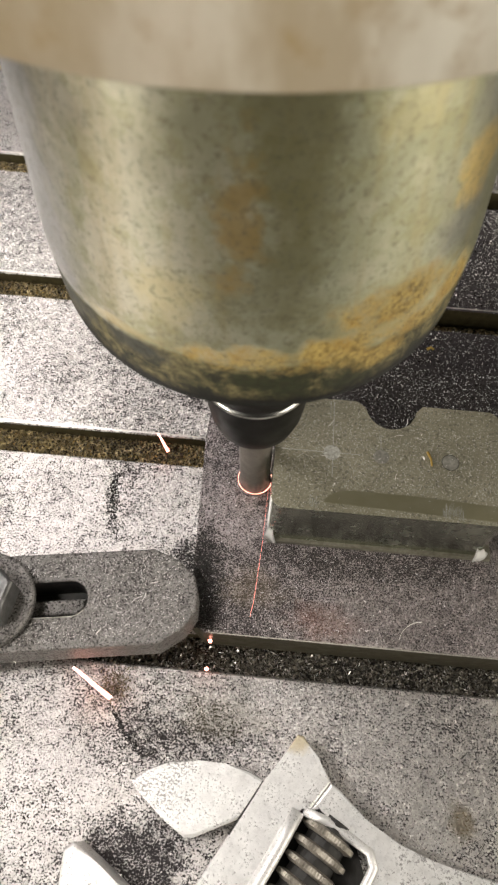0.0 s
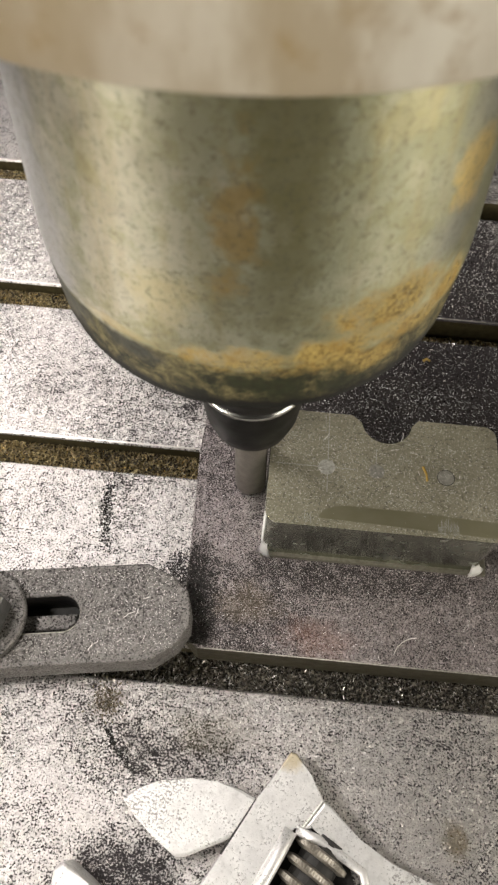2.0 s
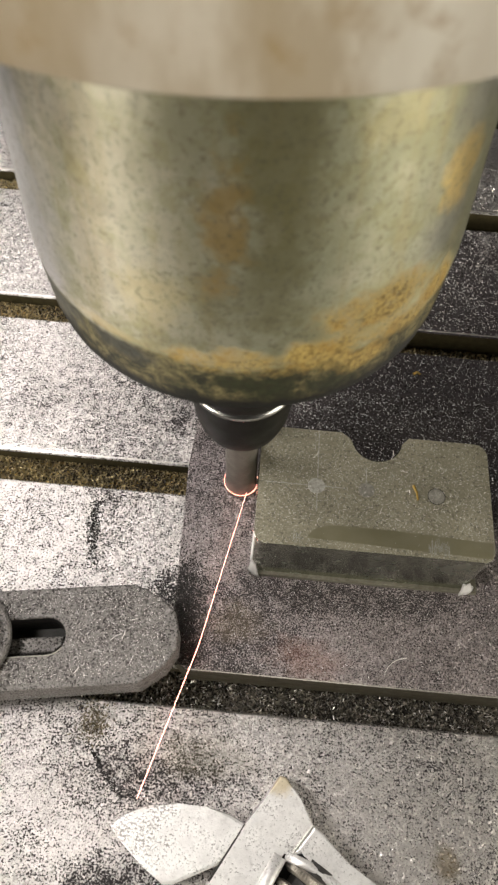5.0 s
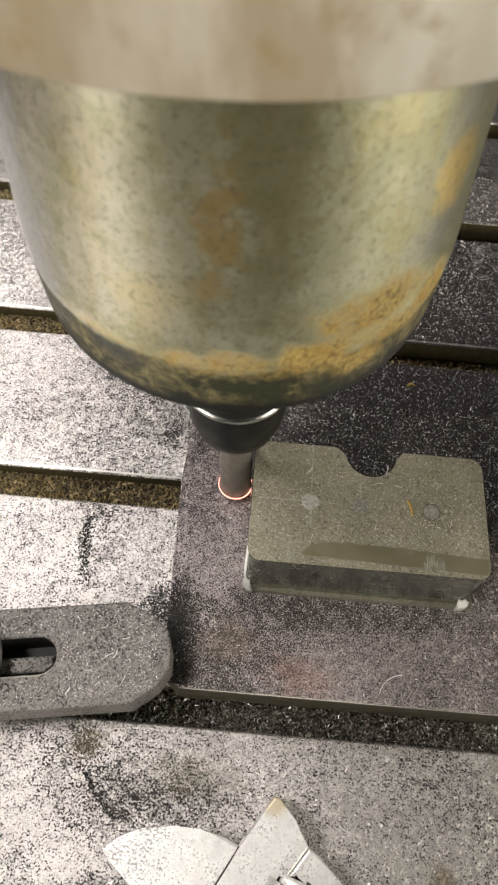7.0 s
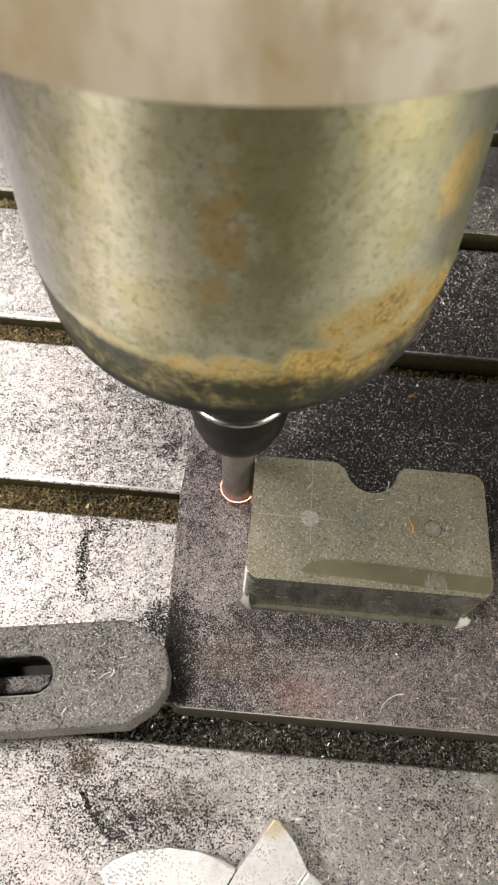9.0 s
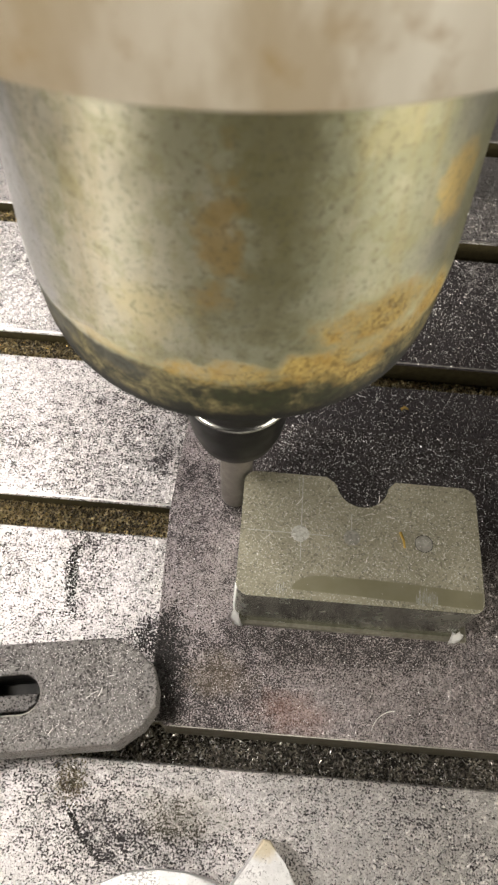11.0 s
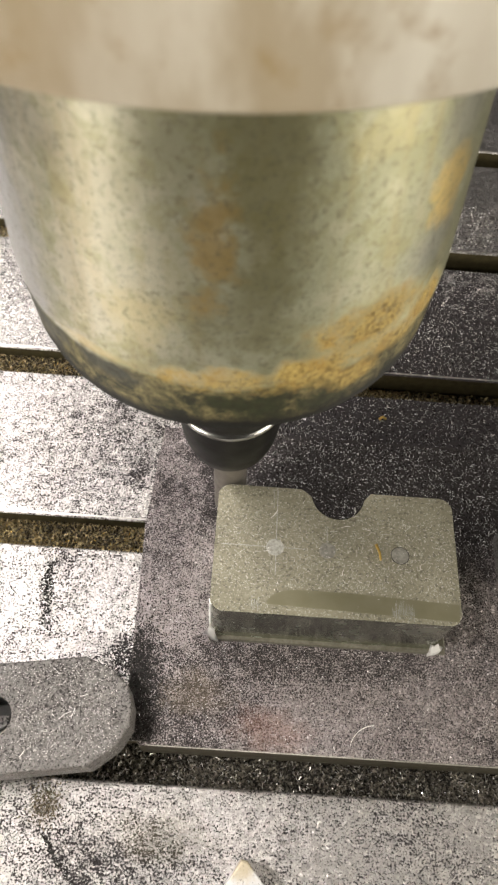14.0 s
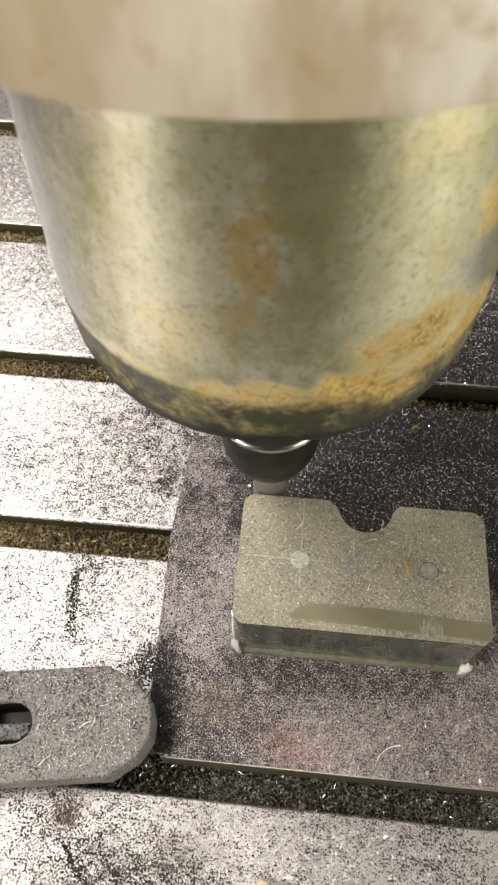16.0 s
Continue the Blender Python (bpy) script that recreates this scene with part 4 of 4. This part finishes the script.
spark(0.3, EMBER, 0.0080, (0.20, -0.98, 1.50), (0.18, -4.13, 1.40), (0.20, -6.59, 1.30))
spark(0.3, HOT, 0.0180, (-2.81, -5.04, 1.20), (-1.86, -5.83, 1.00), (-0.82, -6.63, 0.80))
spark(0.7, HOT, 0.0600, (-0.23, -0.28, 1.50), (0.03, -0.49, 1.30))
spark(0.7, HOT, 0.0120, (-0.46, -0.35, 1.60), (-2.48, 0.40, 1.30), (-4.52, 1.20, 1.00))
spark(0.7, HOT, 0.0120, (0.07, -0.96, 1.50), (0.22, -4.09, 1.40), (0.32, -7.00, 1.30))
spark(0.8, HOT, 0.0120, (0.17, -0.75, 1.50), (-1.52, -4.34, 1.40), (-3.39, -7.08, 1.30))
spark(0.8, EMBER, 0.0100, (-0.04, -0.96, 1.50), (-0.26, -4.65, 1.40), (-0.58, -7.73, 1.30))
spark(1.0, HOT, 0.0160, (0.38, -0.09, 1.50), (0.01, -2.55, 1.47), (-0.26, -4.72, 1.43), (-0.50, -6.07, 1.40), (-0.59, -6.93, 1.37), (-0.79, -8.39, 1.33), (-0.91, -9.05, 1.30))
spark(1.0, HOT, 0.0160, (-0.26, -4.73, 1.50), (-0.41, -6.07, 1.45), (-0.50, -6.93, 1.40), (-0.63, -8.37, 1.35), (-0.68, -9.05, 1.30))
spark(1.0, HOT, 0.0140, (0.36, -0.73, 1.50), (0.03, -3.52, 1.46), (-0.13, -5.32, 1.42), (-0.19, -6.28, 1.38), (-0.21, -7.28, 1.34), (-0.09, -8.63, 1.30))
spark(1.0, EMBER, 0.0090, (0.33, -1.65, 1.50), (0.23, -3.50, 1.45), (0.17, -4.67, 1.40), (0.09, -6.02, 1.35), (0.03, -6.93, 1.30))
spark(1.0, HOT, 0.0350, (-0.25, -4.60, 1.50), (-0.28, -4.88, 1.30))
spark(1.0, HOT, 0.0350, (-0.18, -6.11, 1.50), (-0.19, -6.36, 1.30))
spark(1.0, HOT, 0.1200, (1.51, -4.32, 0.35), (1.79, -4.21, 0.32), (2.07, -4.32, 0.30))
spark(1.0, HOT, 0.0500, (1.55, -4.13, 0.30), (1.66, -4.39, 0.30), (1.87, -4.44, 0.30), (2.17, -4.25, 0.30))
spark(1.2, HOT, 0.0450, (-0.84, -0.48, 1.50), (-0.75, -0.83, 1.30))
spark(1.2, HOT, 0.0130, (0.22, -0.57, 1.50), (0.10, -3.78, 1.40), (-0.33, -6.83, 1.30))
spark(1.2, HOT, 0.0130, (0.06, -0.71, 1.50), (-0.15, -4.60, 1.40), (-0.24, -6.73, 1.30))
spark(2.3, EMBER, 0.0080, (-0.03, -0.37, 1.50), (-0.57, -2.50, 1.30))
spark(2.3, EMBER, 0.0090, (0.20, -0.34, 1.50), (0.37, -3.55, 1.30))
spark(2.5, EMBER, 0.0080, (0.05, -0.87, 1.50), (0.23, -3.19, 1.47), (0.30, -4.12, 1.43), (0.37, -5.37, 1.40), (0.40, -6.20, 1.37), (0.47, -6.66, 1.33), (0.48, -7.32, 1.30))
spark(2.5, EMBER, 0.0080, (-0.19, -1.05, 1.50), (-0.37, -1.44, 1.48), (-0.10, -3.22, 1.46), (-0.18, -4.62, 1.44), (-0.22, -5.43, 1.42), (-0.26, -5.91, 1.40), (-0.32, -6.27, 1.38), (-0.32, -6.95, 1.36), (-0.41, -7.40, 1.34), (-0.44, -8.36, 1.32), (-0.47, -9.06, 1.30))
spark(2.5, HOT, 0.0350, (0.13, -6.40, 1.50), (0.16, -7.30, 1.40), (0.10, -8.41, 1.30))
spark(2.5, EMBER, 0.0100, (-0.16, -1.12, 1.50), (-0.31, -1.36, 1.40), (-0.49, -1.69, 1.30))
spark(2.7, HOT, 0.0140, (0.25, -0.56, 1.50), (-1.09, -4.80, 1.40), (-2.42, -9.00, 1.30))
spark(2.7, HOT, 0.0200, (-0.67, -1.34, 1.50), (0.05, -0.94, 1.30))
spark(3.0, HOT, 0.0260, (-1.65, -2.27, 0.50), (-1.32, -2.21, 0.50))
spark(3.2, EMBER, 0.0080, (0.27, -0.34, 1.50), (-0.04, -3.31, 1.30))
spark(3.2, HOT, 0.0180, (-0.06, -3.75, 1.50), (-0.20, -5.44, 1.30))
spark(3.2, EMBER, 0.0090, (-0.07, -4.18, 1.50), (1.05, -4.79, 1.40), (2.40, -5.55, 1.30))
spark(3.5, EMBER, 0.0090, (0.28, -0.63, 1.50), (-0.01, -1.41, 1.45), (-0.39, -2.61, 1.40), (-0.90, -3.62, 1.35), (-1.03, -3.87, 1.30))
spark(3.5, HOT, 0.0140, (-1.02, -3.91, 1.50), (-0.62, -5.17, 1.43), (-0.26, -6.33, 1.37), (0.04, -7.33, 1.30))
spark(3.5, HOT, 0.0220, (0.33, -0.31, 1.50), (0.29, -1.21, 1.40), (0.27, -2.01, 1.30))
spark(3.5, HOT, 0.0120, (0.41, -0.46, 1.50), (0.38, -1.51, 1.40), (0.38, -2.22, 1.30))
spark(3.5, HOT, 0.0550, (0.27, -2.08, 1.50), (0.25, -2.27, 1.30))
spark(3.5, EMBER, 0.0300, (0.29, -2.34, 1.50), (0.15, -2.46, 1.30))
spark(3.7, HOT, 0.0120, (0.16, -3.16, 1.50), (0.07, -6.13, 1.40), (0.07, -8.95, 1.30))
spark(3.7, HOT, 0.0200, (-3.62, -5.53, 0.80), (-3.15, -5.92, 0.60))
spark(4.2, EMBER, 0.0090, (0.14, -0.45, 1.50), (-0.08, -4.13, 1.40), (-0.21, -6.84, 1.30))
spark(4.2, HOT, 0.0350, (0.28, -6.69, 0.40))
spark(4.2, HOT, 0.0180, (-1.77, -6.09, 0.90), (-1.91, -6.66, 0.70))
spark(4.6, EMBER, 0.0120, (0.15, -0.37, 1.50), (0.11, -3.73, 1.40), (-0.23, -6.60, 1.30))
spark(5.0, HOT, 0.0120, (0.17, -0.36, 1.50), (-0.62, -4.32, 1.40), (-1.56, -7.60, 1.30))
spark(5.3, EMBER, 0.0120, (0.17, -0.34, 1.50), (0.38, -3.41, 1.40), (0.25, -6.07, 1.30))
spark(5.7, HOT, 0.0120, (0.19, -0.33, 1.50), (-0.08, -4.11, 1.40), (-0.60, -7.28, 1.30))
spark(6.0, HOT, 0.0120, (0.20, -0.32, 1.50), (-1.05, -3.79, 1.40), (-2.41, -6.74, 1.30))
spark(6.3, HOT, 0.0500, (-1.45, -0.07, 2.40), (-1.43, -1.28, 1.90))
spark(6.8, EMBER, 0.0080, (0.07, -0.04, 1.50), (-0.21, -2.65, 1.30))
spark(6.8, HOT, 0.0160, (-0.23, -3.00, 1.50), (-0.54, -5.11, 1.30))
spark(7.2, HOT, 0.0130, (0.41, -0.20, 1.50), (-0.80, -5.04, 1.40), (-1.79, -8.59, 1.30))
spark(7.2, HOT, 0.0120, (0.32, -0.53, 1.50), (-0.38, -4.07, 1.40), (-0.93, -6.11, 1.30))
spark(7.7, EMBER, 0.0090, (0.47, 0.15, 1.50), (-0.87, -4.62, 1.40), (-1.92, -7.95, 1.30))
spark(7.7, EMBER, 0.0080, (0.22, -5.05, 1.50), (1.04, -5.56, 1.40), (1.84, -6.10, 1.30))
spark(8.0, HOT, 0.0300, (-4.47, -1.21, 0.60), (-3.18, -0.83, 0.95), (-1.88, -0.42, 1.30))
spark(8.8, EMBER, 0.0120, (0.25, -0.19, 1.50), (0.13, -3.42, 1.40), (-0.28, -6.20, 1.30))
spark(9.1, HOT, 0.0120, (0.25, -0.16, 1.50), (-0.43, -2.75, 1.40), (-1.34, -5.06, 1.30))
HOT_RING = hot_ring()


# ---- movement ----
FEED, TURN_R = 0.165, 0.72  # centimetres a second; radius of the cutter's way round the block's corner


def cutter(t):
    """Where the cutter's axis stands on the table."""
    straight = 1.21 / FEED
    if t <= straight:
        return 3.94, -0.38 + FEED * t
    a = (t - straight) * FEED / TURN_R
    if a < math.pi / 2:
        return 4.66 - TURN_R * math.cos(a), 0.83 + TURN_R * math.sin(a)
    return 4.66 + FEED * (t - straight) - TURN_R * math.pi / 2, 1.55


def motions():
    times = [0.5 * k for k in range(33)]
    for ob, x, y, z, rz in RIDERS:
        rows = []
        for t in times:
            cx, cy = cutter(t)
            rows.append((t, pose((x - cx) * CM, (y - cy) * CM, z * CM, 0, 0, rz)))
        walk(ob, rows)
    deep = -5.0  # down among the chips, inside the table
    for ob, t, (x, y, z) in SPARKS:
        rows = [(0.0, pose(x * CM, y * CM, deep * CM))] if t > 0.1 else []
        if t > 0.1:
            rows.append((t - 0.1, pose(x * CM, y * CM, deep * CM)))
        rows += [(t, pose(x * CM, y * CM, z * CM)), (t + 0.1, pose(x * CM, y * CM, deep * CM)), (16.0, pose(x * CM, y * CM, deep * CM))]
        walk(ob, rows)
    up = pose(0, 0, 0.06)
    low = pose(0, 0, 0.0145)
    rows = [(0.0, low)]
    for a, b in ((1.4, 2.05), (3.9, 4.0)):  # moments when no chip hangs on the cutter
        rows += [(a - 0.1, low), (a, up), (b, up), (b + 0.1, low)]
    walk(HOT_RING, rows + [(9.0, low), (9.6, up), (16.0, up)])


motions()
